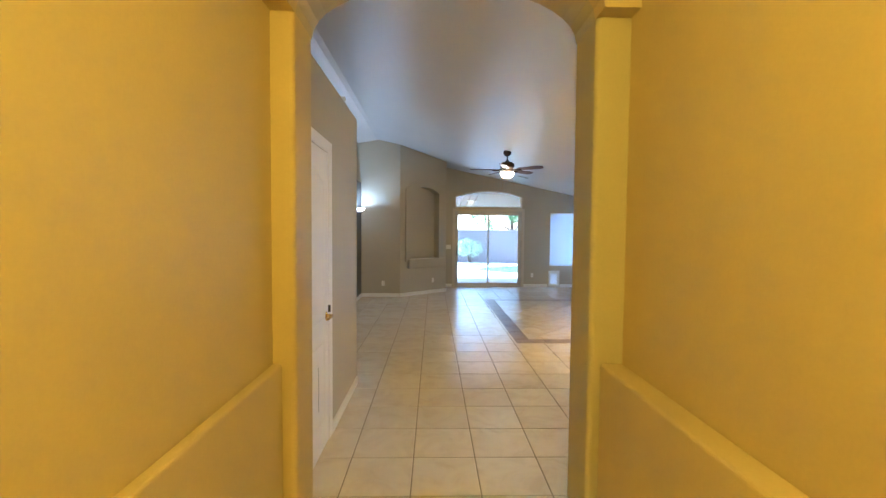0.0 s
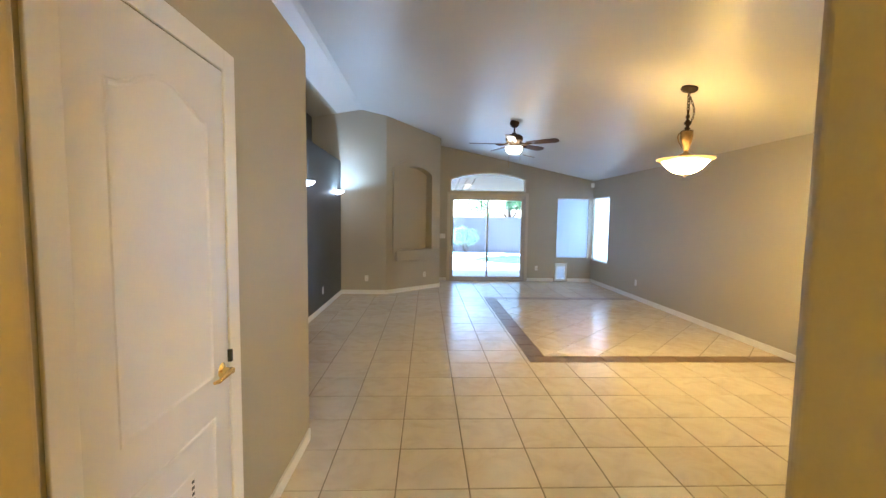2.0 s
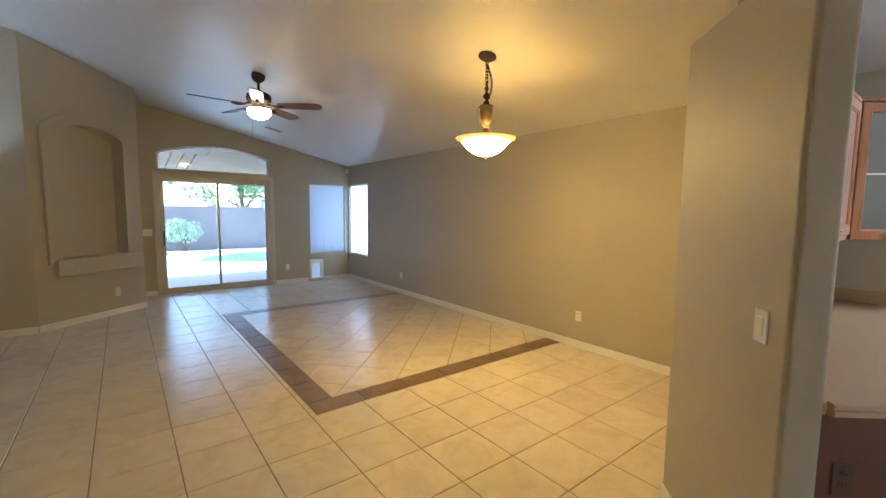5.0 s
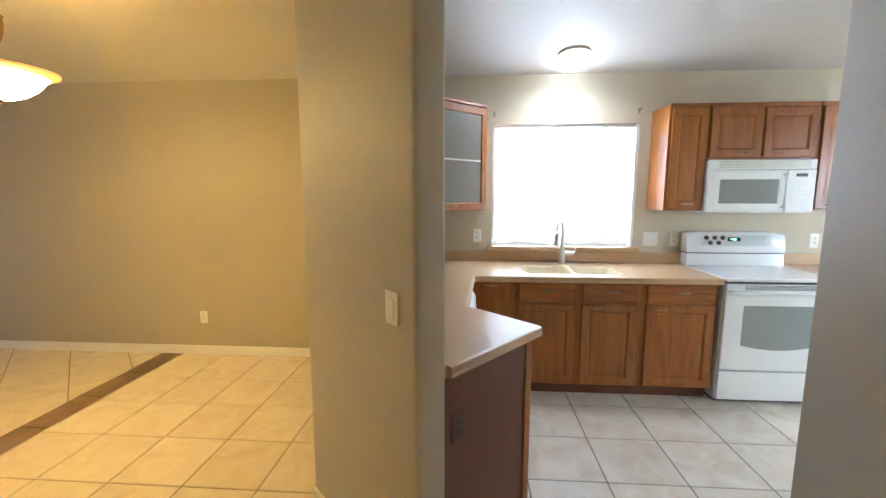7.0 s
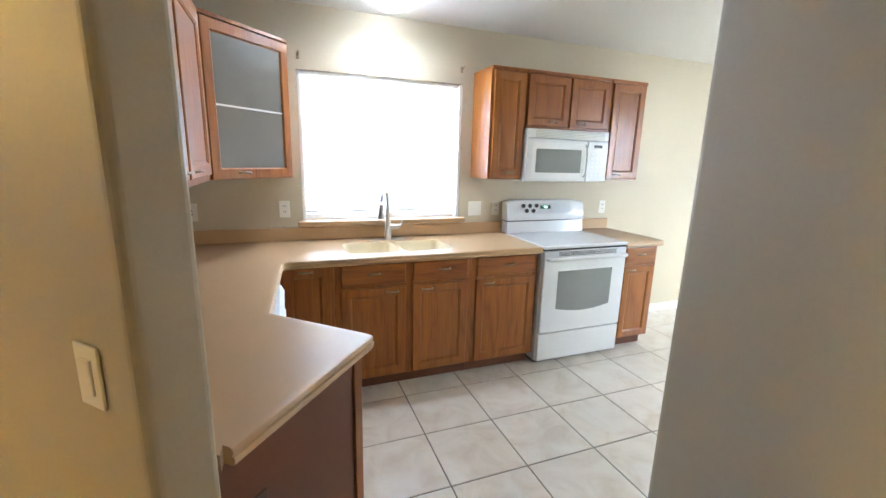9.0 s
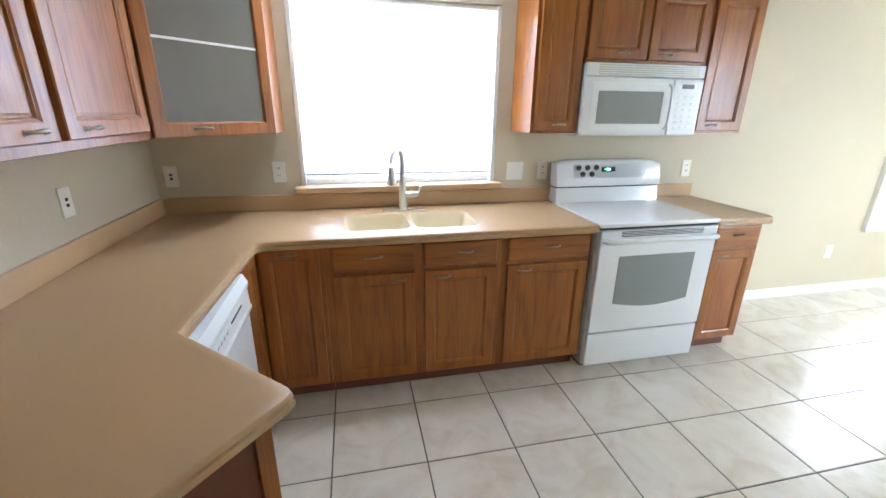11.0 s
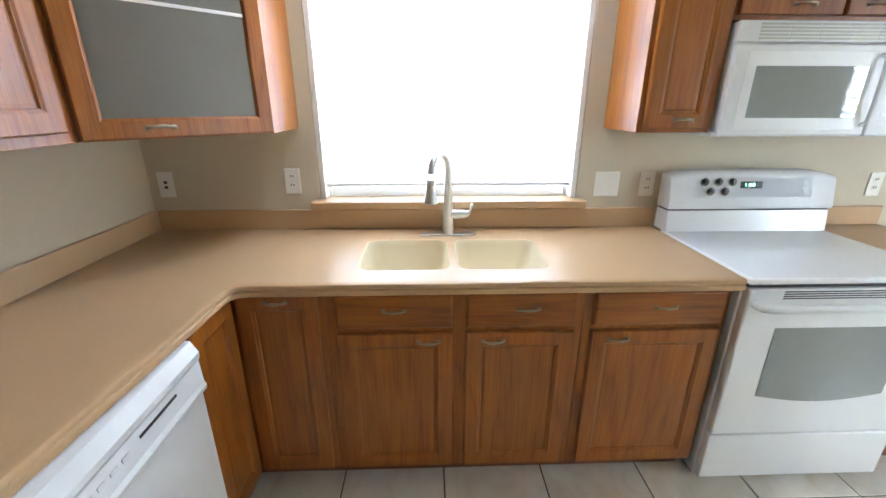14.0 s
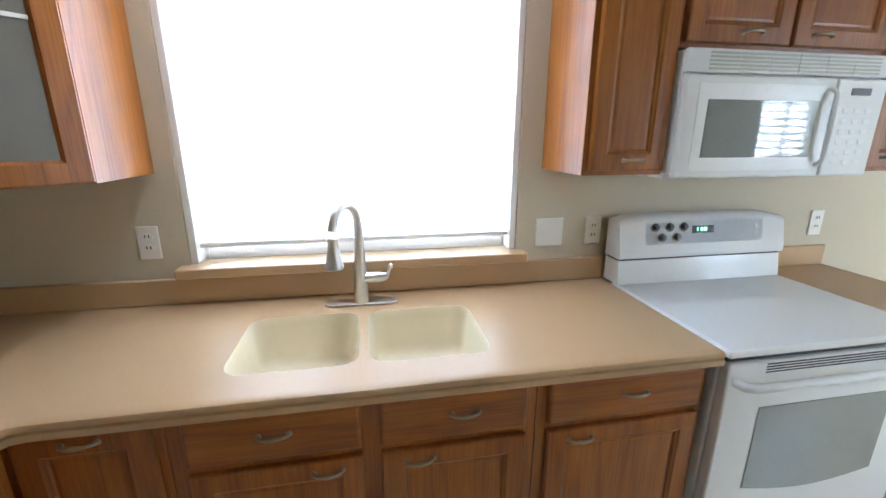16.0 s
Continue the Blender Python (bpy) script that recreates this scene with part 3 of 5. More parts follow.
# sink base with two false drawers and two doors
def base_unit(name, label, y0, y1, fronts, group="base cabinets", hollow=False):
    """y0 > y1: the unit's left and right ends as one faces it."""
    cab = thing(name, label, "cabinet", (FX + 0.3, (y0 + y1) / 2, 0), group)
    m = at_face(FACE_W, FX, y0)
    w = y0 - y1
    shell = one(0.0, w, 0.0, 0.60, ZB, ZT, 0.002)
    if hollow:
        shell = one(0.0, w, 0.0, 0.020, ZB, ZT, 0.002)
        for name_, b in (("side_panel", (0.0, 0.018, 0.021, 0.60, ZB, ZT)), ("side_panel", (w - 0.018, w, 0.021, 0.60, ZB, ZT)), ("bottom_panel", (0.018, w - 0.018, 0.021, 0.60, ZB, ZB + 0.018)), ("back_panel", (0.018, w - 0.018, 0.59, 0.60, ZB + 0.018, ZT))):
            inner_ = one(*b)
            inner_.transform(m)
            part(name_, inner_, OAK, cab)
    carcass(cab, shell, m, one(0.0, w, 0.072, 0.085, 0.0, ZB + 0.002))
    for kind, a, b, z0, z1, hx, hz in fronts:
        front(cab, kind, m, y0 - a, y0 - b, z0, z1, y0 - hx, hz, "drawer_front" if kind == "slab" else "door")
    return cab


ZD0, ZD1, ZP1 = 0.733, 0.862, 0.712
base_unit("sink_cabinet", "brown oak sink base cabinet with two doors", 2.690, 1.785, [
    ("slab", 2.652, 2.249, ZD0, ZD1, 2.452, 0.805), ("panel", 2.652, 2.249, ZB + 0.012, ZP1, 2.335, 0.680),
    ("slab", 2.201, 1.815, ZD0, ZD1, 1.985, 0.805), ("panel", 2.201, 1.815, ZB + 0.012, ZP1, 2.105, 0.680)], hollow=True)
base_unit("base_cabinet", "brown oak base cabinet with a drawer beside the range", 1.783, 1.262, [
    ("slab", 1.750, 1.285, ZD0, ZD1, 1.50, 0.805), ("panel", 1.750, 1.285, ZB + 0.012, ZP1, 1.655, 0.680)])
base_unit("base_cabinet", "narrow brown oak base cabinet on the far side of the range", 0.482, 0.130, [
    ("slab", 0.462, 0.152, ZD0, ZD1, 0.305, 0.805), ("panel", 0.462, 0.152, ZB + 0.012, ZP1, 0.39, 0.680)])
# corner unit with two doors that meet at a right angle
cab = thing("corner_cabinet", "brown oak corner cabinet with two doors meeting at the corner", "cabinet", (3.75, 3.2, 0), "base cabinets")
bm = one(FX, 4.20, 2.692, 3.58, ZB, ZT, 0.002)
box(bm, 3.327, FX - 0.001, 3.012, 3.58, ZB, ZT, 0.002)
part("body", bm, OAK, cab)
bm = one(FX + 0.072, FX + 0.085, 2.692, 3.09, 0, ZB + 0.002)
box(bm, 3.327, FX + 0.071, 3.084, 3.097, 0, ZB + 0.002)
part("toe_kick", bm, OAK_DARK, cab)
m = at_face(FACE_W, FX, 2.985)
front(cab, "panel", m, 0.0, 0.272, ZB + 0.012, ZD1 + 0.004, 0.135, 0.842)
m = at_face(FACE_S, 3.333, 3.010)
front(cab, "panel", m, 0.0, 0.245, ZB + 0.012, ZD1 + 0.004, None, None)

# dishwasher
KEYGREY = surface("pale_grey_key", (0.71, 0.73, 0.74), 0.35, 0.03, 8, 120, 0.02, 0.0003)
dw = thing("dishwasher", "white dishwasher under the worktop", "dishwasher", (3.02, 3.3, 0))
part("tub", one(2.722, 3.322, 3.012, 3.57, 0.06, 0.868), APPLIANCE, dw)
part("door", one(2.726, 3.318, 2.978, 3.012, 0.195, 0.700, 0.006, 3), APPLIANCE, dw)
bm = bmesh.new()
prism(bm, [(3.012, 0.704), (2.974, 0.704), (2.966, 0.710), (2.964, 0.722), (2.970, 0.734), (2.973, 0.800), (2.967, 0.812), (2.966, 0.828), (2.984, 0.862), (3.012, 0.866)], "x", 2.726, 3.318)
panel = part("control_panel", bm, APPLIANCE, dw)
bm = bmesh.new()
prism(bm, [(2.9705, 0.782), (2.9700, 0.775), (2.99, 0.775), (2.99, 0.782)], "x", 3.06, 3.20)
part("vent_slot", bm, BLACK, panel, "thin dark vent slot")
for k in range(6):
    part("button", one(2.83 + k * 0.034, 2.852 + k * 0.034, 2.9695, 2.975, 0.765, 0.776, 0.001), KEYGREY, panel)
part("kick_plate", one(2.726, 3.318, 2.990, 3.010, 0.012, 0.190, 0.003), APPLIANCE, dw)
for x in (2.78, 3.26):
    part("foot", lathe(bmesh.new(), [(0, 0), (0.018, 0), (0.018, 0.012), (0.008, 0.014), (0.008, 0.06), (0, 0.06)], (x, 3.06, 0), 12), BLACK, dw)

# peninsula end
pen = thing("peninsula_cabinet", "brown oak peninsula end cabinet under the angled worktop", "cabinet", (2.45, 3.2, 0), "base cabinets")
P_TIP, P_IN, P_NEAR = (2.425, 2.735), (2.718, 3.012), (2.045, 3.115)
bm = bmesh.new()
prism(bm, [P_TIP, P_IN, (2.718, 3.58), (2.475, 3.58), (2.005, 3.112), P_NEAR][::-1], "z", 0.0, ZT)
part("body", bm, OAK_DARK, pen, "dark brown finished end panels")
d = Vector((P_TIP[0] - P_NEAR[0], P_TIP[1] - P_NEAR[1], 0)).normalized()
PM = Matrix(((d.x, -d.y, 0, P_NEAR[0]), (d.y, d.x, 0, P_NEAR[1]), (0, 0, 1, 0), (0, 0, 0, 1)))
L = (Vector(P_TIP) - Vector(P_NEAR)).length
bm = one(L - 0.035, L + 0.004, -0.008, 0.0, 0.0, ZT, 0.002)
bm.transform(PM)
part("corner_post", bm, OAK, pen)
d2 = Vector((P_IN[0] - P_TIP[0], P_IN[1] - P_TIP[1], 0)).normalized()
DM = Matrix(((d2.x, -d2.y, 0, P_TIP[0]), (d2.y, d2.x, 0, P_TIP[1]), (0, 0, 1, 0), (0, 0, 0, 1)))
front(pen, "panel", DM, 0.03, 0.375, ZB + 0.012, ZD1, None, None)

# worktop: slab, shaped front edge and upstands
top = thing("worktop", "tan laminate worktop with a shaped front edge", "worktop", (3.6, 2.6, 0.87))
PATH_EDGE = [(3.562, 1.250), (3.562, 2.927), (3.556, 2.955), (3.542, 2.970), (3.515, 2.976), (2.770, 3.012), (2.4725, 2.694), (2.451, 2.681), (2.429, 2.691), (1.985, 3.062)]


def offset_line(pts, dist):
    out = []
    for i, p in enumerate(pts):
        p = Vector(p)
        n = []
        if i > 0:
            d = (p - Vector(pts[i - 1])).normalized()
            n.append(Vector((-d.y, d.x)))
        if i < len(pts) - 1:
            d = (Vector(pts[i + 1]) - p).normalized()
            n.append(Vector((-d.y, d.x)))
        k = sum(n, Vector((0, 0))) / len(n)
        out.append(p + k * dist / max(0.3, k.length_squared))
    return out


EDGE = [(-0.028, 0.914), (-0.009, 0.914), (-0.003, 0.9115), (0.0, 0.906), (0.0, 0.898), (-0.005, 0.895), (0.001, 0.891), (0.003, 0.884), (0.001, 0.874), (-0.006, 0.870), (-0.028, 0.870)]


def edging(pts):
    bm = bmesh.new()
    rows = [[bm.verts.new((p.x, p.y, z)) for p in offset_line(pts, d)] for d, z in EDGE]
    for a, b in zip(rows, rows[1:]):
        for i in range(len(pts) - 1):
            bm.faces.new((a[i], a[i + 1], b[i + 1], b[i]))
    for i in (0, -1):
        bm.faces.new([r[i] for r in rows])
    return bm


ins = [tuple(p) for p in offset_line(PATH_EDGE, -0.028)]
SX0, SX1, SY0, SY1 = 3.668, 4.035, 1.868, 2.604
bm = bmesh.new()
prism(bm, [(XE, 1.25), (ins[0][0], 1.25), (ins[0][0], SY0), (XE, SY0)], "z", 0.876, 0.914)
prism(bm, [(SX0, SY0), (ins[0][0], SY0), (ins[0][0], SY1), (SX0, SY1)], "z", 0.876, 0.914)
prism(bm, [(XE, SY0), (SX1, SY0), (SX1, SY1), (XE, SY1)], "z", 0.876, 0.914)
prism(bm, [(XE, SY1), (ins[0][0], SY1)] + ins[1:] + [(1.968, 3.083), (2.475, 3.59), (XE, 3.59)], "z", 0.876, 0.914)
bmesh.ops.remove_doubles(bm, verts=bm.verts[:], dist=0.0005)
part("slab", bm, LAMINATE, top)
part("slab", prism(bmesh.new(), [(XE, 0.118), (3.583, 0.118), (3.583, 0.488), (XE, 0.488)], "z", 0.876, 0.914), LAMINATE, top)
part("front_edge", edging(PATH_EDGE), LAMINATE, top, smooth=True)
part("front_edge", edging([(XE, 0.104), (3.569, 0.104), (3.556, 0.118), (3.555, 0.488)]), LAMINATE, top, smooth=True)
part("upstand", one(4.198, XE, 1.25, 3.572, 0.915, 1.007, 0.004), LAMINATE, top)
part("upstand", one(2.48, 4.197, 3.572, 3.592, 0.915, 1.007, 0.004), LAMINATE, top)
part("upstand", one(4.198, XE, 0.118, 0.488, 0.915, 1.007, 0.004), LAMINATE, top)

# sink: two bowls with rounded corners under a flat rim
sink = thing("kitchen_sink", "bisque double bowl sink set into the worktop", "sink", (3.85, 2.236, 0.72))


def round_rect(x0, x1, y0, y1, r, n=5):
    out = []
    for cx, cy, a in ((x1 - r, y1 - r, 0), (x0 + r, y1 - r, 90), (x0 + r, y0 + r, 180), (x1 - r, y0 + r, 270)):
        for i in range(n + 1):
            k = radians(a + 90 * i / n)
            out.append((cx + r * math.cos(k), cy + r * math.sin(k)))
    return out


def bowl(x0, x1, y0, y1):
    bm = bmesh.new()
    rings = []
    for i, r, z in ((0.0, 0.055, 0.9145), (0.003, 0.052, 0.910), (0.007, 0.05, 0.89), (0.022, 0.05, 0.785), (0.034, 0.045, 0.766), (0.052, 0.04, 0.758), (0.11, 0.03, 0.755)):
        rings.append([bm.verts.new((x, y, z)) for x, y in round_rect(x0 + i, x1 - i, y0 + i, y1 - i, r)])
    n = len(rings[0])
    for a, b in zip(rings, rings[1:]):
        for i in range(n):
            bm.faces.new((a[i], a[(i + 1) % n], b[(i + 1) % n], b[i]))
    bm.faces.new(rings[-1])
    return bm


YM = 2.236
for y0, y1 in ((SY0 + 0.012, YM - 0.013), (YM + 0.013, SY1 - 0.012)):
    b_ = part("bowl", bowl(SX0 + 0.012, SX1 - 0.012, y0, y1), BISQUE, sink, smooth=True)
    part("drain", lathe(bmesh.new(), [(0.0, 0.756), (0.018, 0.756), (0.02, 0.759), (0.042, 0.7595), (0.044, 0.756)], (3.86, (y0 + y1) / 2, 0), 20), STEEL, b_)
bm = bmesh.new()
outer = round_rect(SX0 - 0.012, SX1 + 0.006, SY0 - 0.010, SY1 + 0.010, 0.06)
for y0, y1 in ((SY0 - 0.01, YM), (YM, SY1 + 0.01)):
    o = round_rect(SX0 - 0.012, SX1 + 0.006, y0, y1, 0.0005)
    i = round_rect(SX0 + 0.012, SX1 - 0.012, max(y0 + 0.022, SY0 + 0.012) if y0 < YM - 0.1 else YM + 0.013, YM - 0.013 if y0 < YM - 0.1 else SY1 - 0.012, 0.055)
    a = [bm.verts.new((x, y, 0.9143)) for x, y in o]
    b = [bm.verts.new((x, y, 0.9145)) for x, y in i]
    for k in range(len(a)):
        bm.faces.new((a[k], a[(k + 1) % len(a)], b[(k + 1) % len(b)], b[k]))
bmesh.ops.remove_doubles(bm, verts=bm.verts, dist=0.0008)
part("cutout_edge", bm, LAMINATE, top)
part("divider", one(SX0 + 0.014, SX1 - 0.014, YM - 0.0135, YM + 0.0135, 0.885, 0.9085, 0.006, 3), BISQUE, sink, smooth=True)

# faucet
fa = thing("kitchen_faucet", "brushed nickel gooseneck faucet with pull-down spray head", "faucet", (4.10, 2.243, 0.914))
bm = bmesh.new()
prism(bm, [(4.10 + 0.028 * math.cos(a) , 2.243 + 0.10 * (1 if math.sin(a) > 0 else -1) + 0.028 * math.sin(a)) for a in [radians(k * 15) for k in range(24)]], "z", 0.9145, 0.921, 0.002)
part("base_plate", bm, STEEL, fa, smooth=True)
pts = [(4.10, 2.243, 0.921), (4.10, 2.243, 0.96), (4.10, 2.243, 1.04), (4.10, 2.243, 1.12), (4.10, 2.243, 1.19)]
for k in range(1, 13):
    a = math.pi * k / 12 * 0.96
    r = 0.075
    s = r - r * math.cos(a)
    pts.append((4.10 - s * 0.86, 2.243 + s * 0.51, 1.195 + r * math.sin(a) * 1.12))
part("neck", tube(bmesh.new(), pts, [0.026, 0.024, 0.021, 0.0175, 0.0155] + [0.0145] * 12, 16), STEEL, fa, smooth=True)
tipx, tipy = pts[-1][0], pts[-1][1]
part("spray_head", lathe(bmesh.new(), [(0.0, 0.0), (0.027, 0.0), (0.030, 0.003), (0.029, 0.010), (0.025, 0.024), (0.018, 0.066), (0.0160, 0.086), (0.0185, 0.090), (0.0185, 0.097), (0.0145, 0.101), (0, 0.101)], (tipx, tipy, 1.088), 18), STEEL, fa, smooth=True)
part("lever", tube(bmesh.new(), [(4.10, 2.235, 1.008), (4.099, 2.205, 1.008), (4.098, 2.175, 1.009), (4.097, 2.156, 1.011), (4.096, 2.148, 1.020), (4.095, 2.142, 1.036), (4.094, 2.138, 1.046), (4.093, 2.136, 1.056)], [0.020, 0.020, 0.019, 0.013, 0.007, 0.005, 0.009, 0.006], 14), STEEL, fa, smooth=True)

# range
rg = thing("kitchen_range", "white freestanding electric range with a smooth top", "range", (3.87, 0.87, 0), )
RY0, RY1 = 0.495, 1.246
part("body", one(3.585, 4.19, RY0, RY1, 0.03, 0.895, 0.004), ENAMEL, rg)
bm = one(3.548, 4.13, RY0 - 0.002, RY1 + 0.002, 0.898, 0.922, 0.008, 3)
ct = part("cooktop", bm, ENAMEL, rg)
# black strip fills the gap; the shade there is put into its colour
part("cooktop_gap", one(3.562, 3.60, RY0 + 0.004, RY1 - 0.004, 0.884, 0.899), BLACK, rg, "black strip standing in for the shaded gap below the cooktop")
door = part("oven_door", one(3.548, 3.584, RY0 + 0.004, RY1 - 0.004, 0.262, 0.882, 0.008, 3), ENAMEL, rg)
bm = bmesh.new()
yl, yr = 1.115, 0.625
low = [(yl - (yl - yr) * k / 10, 0.445 - 0.030 * math.sin(math.pi * k / 10)) for k in range(11)]
prism(bm, low + [(yr, 0.732), (yl, 0.732)], "x", 3.5455, 3.556)
part("window", bm, GREYGLASS, door, "grey glass oven window with a curved lower edge")
for k in range(4):
    part("vent_slot", one(3.5462, 3.556, 0.60, 1.12, 0.846 + k * 0.0085, 0.8495 + k * 0.0085), BLACK, door, "thin dark vent slot")
pts = [(3.548, RY1 - 0.03, 0.826), (3.515, RY1 - 0.034, 0.828)] + [(3.505 - 0.010 * math.sin(math.pi * k / 10), RY1 - 0.05 - (RY1 - RY0 - 0.10) * k / 10, 0.829 + 0.006 * math.sin(math.pi * k / 10)) for k in range(11)] + [(3.515, RY0 + 0.034, 0.828), (3.548, RY0 + 0.03, 0.826)]
part("handle", tube(bmesh.new(), pts, 0.014, 14), APPLIANCE, door, "curved white bar handle", True)
part("drawer", one(3.552, 3.584, RY0 + 0.004, RY1 - 0.004, 0.040, 0.252, 0.006, 3), ENAMEL, rg)
# added black block stands in for the shadow under the drawer
part("foot", one(3.62, 4.15, RY0 + 0.02, RY1 - 0.02, 0.0, 0.03), BLACK, rg, "black block filling the shaded gap under the range")
bm = bmesh.new()
prism(bm, [(4.19, 0.922), (4.085, 0.922), (4.10, 1.016), (4.19, 1.016)], "y", RY0, RY1)
part("backguard_foot", bm, ENAMEL, rg)
# seam under the panel drawn as a black strip in place of its shade
part("backguard_gap", one(4.104, 4.18, RY0 + 0.004, RY1 - 0.004, 1.0165, 1.026), BLACK, rg, "black strip standing in for the shade line under the control panel")
bm = bmesh.new()
ns = 14
rows = []
for k in range(ns + 1):
    y = RY1 + 0.004 - (RY1 - RY0 + 0.008) * k / ns
    e = math.sin(math.pi * k / ns)
    zt = 1.172 + 0.020 * min(1.0, e * 2.2) ** 0.6
    rows.append([bm.verts.new(p) for p in ((4.19, y, 1.026), (4.092, y, 1.026), (4.088, y, 1.04), (4.110, y, zt - 0.020), (4.120, y, zt - 0.006), (4.137, y, zt), (4.19, y, zt))])
for a, b in zip(rows, rows[1:]):
    for i in range(7):
        bm.faces.new((a[i], a[(i + 1) % 7], b[(i + 1) % 7], b[i]))
bm.faces.new(rows[0])
bm.faces.new(rows[-1][::-1])
bg = part("control_panel", bm, ENAMEL, rg, smooth=True)


def on_guard(y, z, out=0.0):
    """A point on the sloping face of the control panel."""
    return (4.088 + (z - 1.04) * 0.0226 / 0.132 - out, y, z)


slope = Vector((-1, 0, 0.19)).normalized()
for y, z in ((1.098, 1.146), (1.035, 1.146), (0.972, 1.146), (1.068, 1.105), (1.003, 1.105)):
    k = part("knob", lathe(bmesh.new(), [(0.0, 0.0), (0.016, 0.0), (0.0165, 0.003), (0.010, 0.004), (0.0095, 0.017), (0.0, 0.018)], on_guard(y, z, -0.001), 18, slope), BLACK, bg, smooth=True)
    part("dial_ring", lathe(bmesh.new(), [(0.0165, 0.0), (0.021, 0.0005), (0.021, -0.002)], on_guard(y, z, 0.0005), 18, slope), PEWTER, k)


def guard_plate(name, y0, y1, z0, z1, mat_, label, lift=0.0015):
    bm = bmesh.new()
    v = [bm.verts.new(on_guard(y, z, lift)) for y, z in ((y1, z0), (y0, z0), (y0, z1), (y1, z1))]
    f_ = bm.faces.new(v)
    bmesh.ops.solidify(bm, geom=[f_], thickness=0.003)
    return part(name, bm, mat_, bg, label)


PANELGREY = surface("pale_grey_panel", (0.77, 0.78, 0.79), 0.35, 0.04, 6, 120, 0.02, 0.0003)
GREEN = glowing("green_digits", (0.25, 1.0, 0.45), 1.2, (0.05, 0.2, 0.08))
guard_plate("touch_panel", 1.140, 0.600, 1.078, 1.166, PANELGREY, "pale grey control strip", 0.0006)
guard_plate("clock_display", 0.935, 0.835, 1.118, 1.148, BLACK, "dark clock window", 0.0025)
for k, w in ((0, 0.003), (1, 0.010), (2, 0.010)):
    y = 0.912 - k * 0.016
    guard_plate("digit", y, y - w, 1.127, 1.140, GREEN, "green lit digit", 0.0042)
for k in range(3):
    guard_plate("button", 0.80 - k * 0.045, 0.775 - k * 0.045, 1.100, 1.152, APPLIANCE, "white touch key", 0.002)
for z in (1.108, 1.136):
    part("knob", lathe(bmesh.new(), [(0.0, 0.004), (0.012, 0.003), (0.013, 0.0)], on_guard(0.632, z, 0.0), 16, slope), PANELGREY, bg, smooth=True)
guard_plate("badge", 1.205, 1.180, 1.050, 1.062, PANELGREY, "small grey maker's plate")

# microwave above the range
KEYWHITE = surface("white_key_plastic", (0.82, 0.83, 0.83), 0.3, 0.02, 8, 120, 0.02, 0.0003)
LOUVRE = surface("cream_grey_louvre", (0.50, 0.49, 0.40), 0.4, 0.05, 8, 120, 0.02, 0.0003)
mw = thing("microwave", "white over-the-range microwave oven", "microwave", (4.04, 0.875, 1.355))
MY0, MY1 = 0.497, 1.254
part("body", one(3.885, XE, MY0 + 0.002, MY1 - 0.002, 1.372, 1.744, 0.004), APPLIANCE, mw)
bm = one(3.92, XE, MY0 + 0.01, MY1 - 0.01, 1.356, 1.372, 0.002)
part("underside", bm, PANELGREY, mw)
grille = part("vent_grille", one(3.868, 3.884, MY0, MY1, 1.678, 1.746, 0.004), APPLIANCE, mw)
for k in range(5):
    for j in range(6):
        y = MY0 + 0.045 + j * 0.107
        part("slat", one(3.8655, 3.870, y, y + 0.102, 1.6865 + k * 0.0112, 1.6925 + k * 0.0112), LOUVRE, grille)
d_ = part("door", one(3.862, 3.884, 0.700, MY1, 1.362, 1.674, 0.008, 3), APPLIANCE, mw)
part("window", one(3.8595, 3.868, 0.757, 1.170, 1.426, 1.602, 0.002), GREYGLASS, d_, "grey mesh window")
part("door_panel", one(3.8606, 3.864, 0.745, 1.205, 1.385, 1.650, 0.001), KEYWHITE, d_, "slightly recessed white door field")
part("handle", tube(bmesh.new(), [(3.862, 0.722, 1.40), (3.845, 0.722, 1.41)] + [(3.840 - 0.006 * math.sin(math.pi * k / 8), 0.722, 1.42 + 0.20 * k / 8) for k in range(9)] + [(3.845, 0.722, 1.63), (3.862, 0.722, 1.64)], 0.007, 12), APPLIANCE, d_, smooth=True)
cp = part("control_panel", one(3.862, 3.884, MY0, 0.697, 1.362, 1.674, 0.008, 3), APPLIANCE, mw)
part("clock_display", one(3.8602, 3.866, 0.560, 0.640, 1.622, 1.644, 0.002), BLACK, cp, "small dark clock display")
for r in range(6):
    for c in range(3):
        part("button", one(3.8608, 3.866, 0.540 + c * 0.046, 0.566 + c * 0.046, 1.40 + r * 0.033, 1.416 + r * 0.033, 0.002), KEYWHITE, cp)
part("badge", one(3.8605, 3.866, 1.215, 1.228, 1.392, 1.404), PANELGREY, d_)

# wall cabinets
ZU0, ZU1, UX = 1.371, 2.145, 3.915


def wall_unit(label, y0, y1, z0, fronts):
    cab = thing("wall_cabinet", label, "cabinet", (UX + 0.15, (y0 + y1) / 2, z0), "wall cabinets")
    m = at_face(FACE_W, UX, y0)
    part("body", one(UX, XE, y1, y0, z0, ZU1, 0.002), OAK, cab)
    for a, b, hx, hz in fronts:
        front(cab, "panel", m, y0 - a, y0 - b, z0 + 0.015, ZU1 - 0.022, y0 - hx, hz)
    part("crown", one(UX - 0.012, XE, y1, y0, ZU1 - 0.012, ZU1 + 0.012, 0.004), OAK, cab)
    return cab


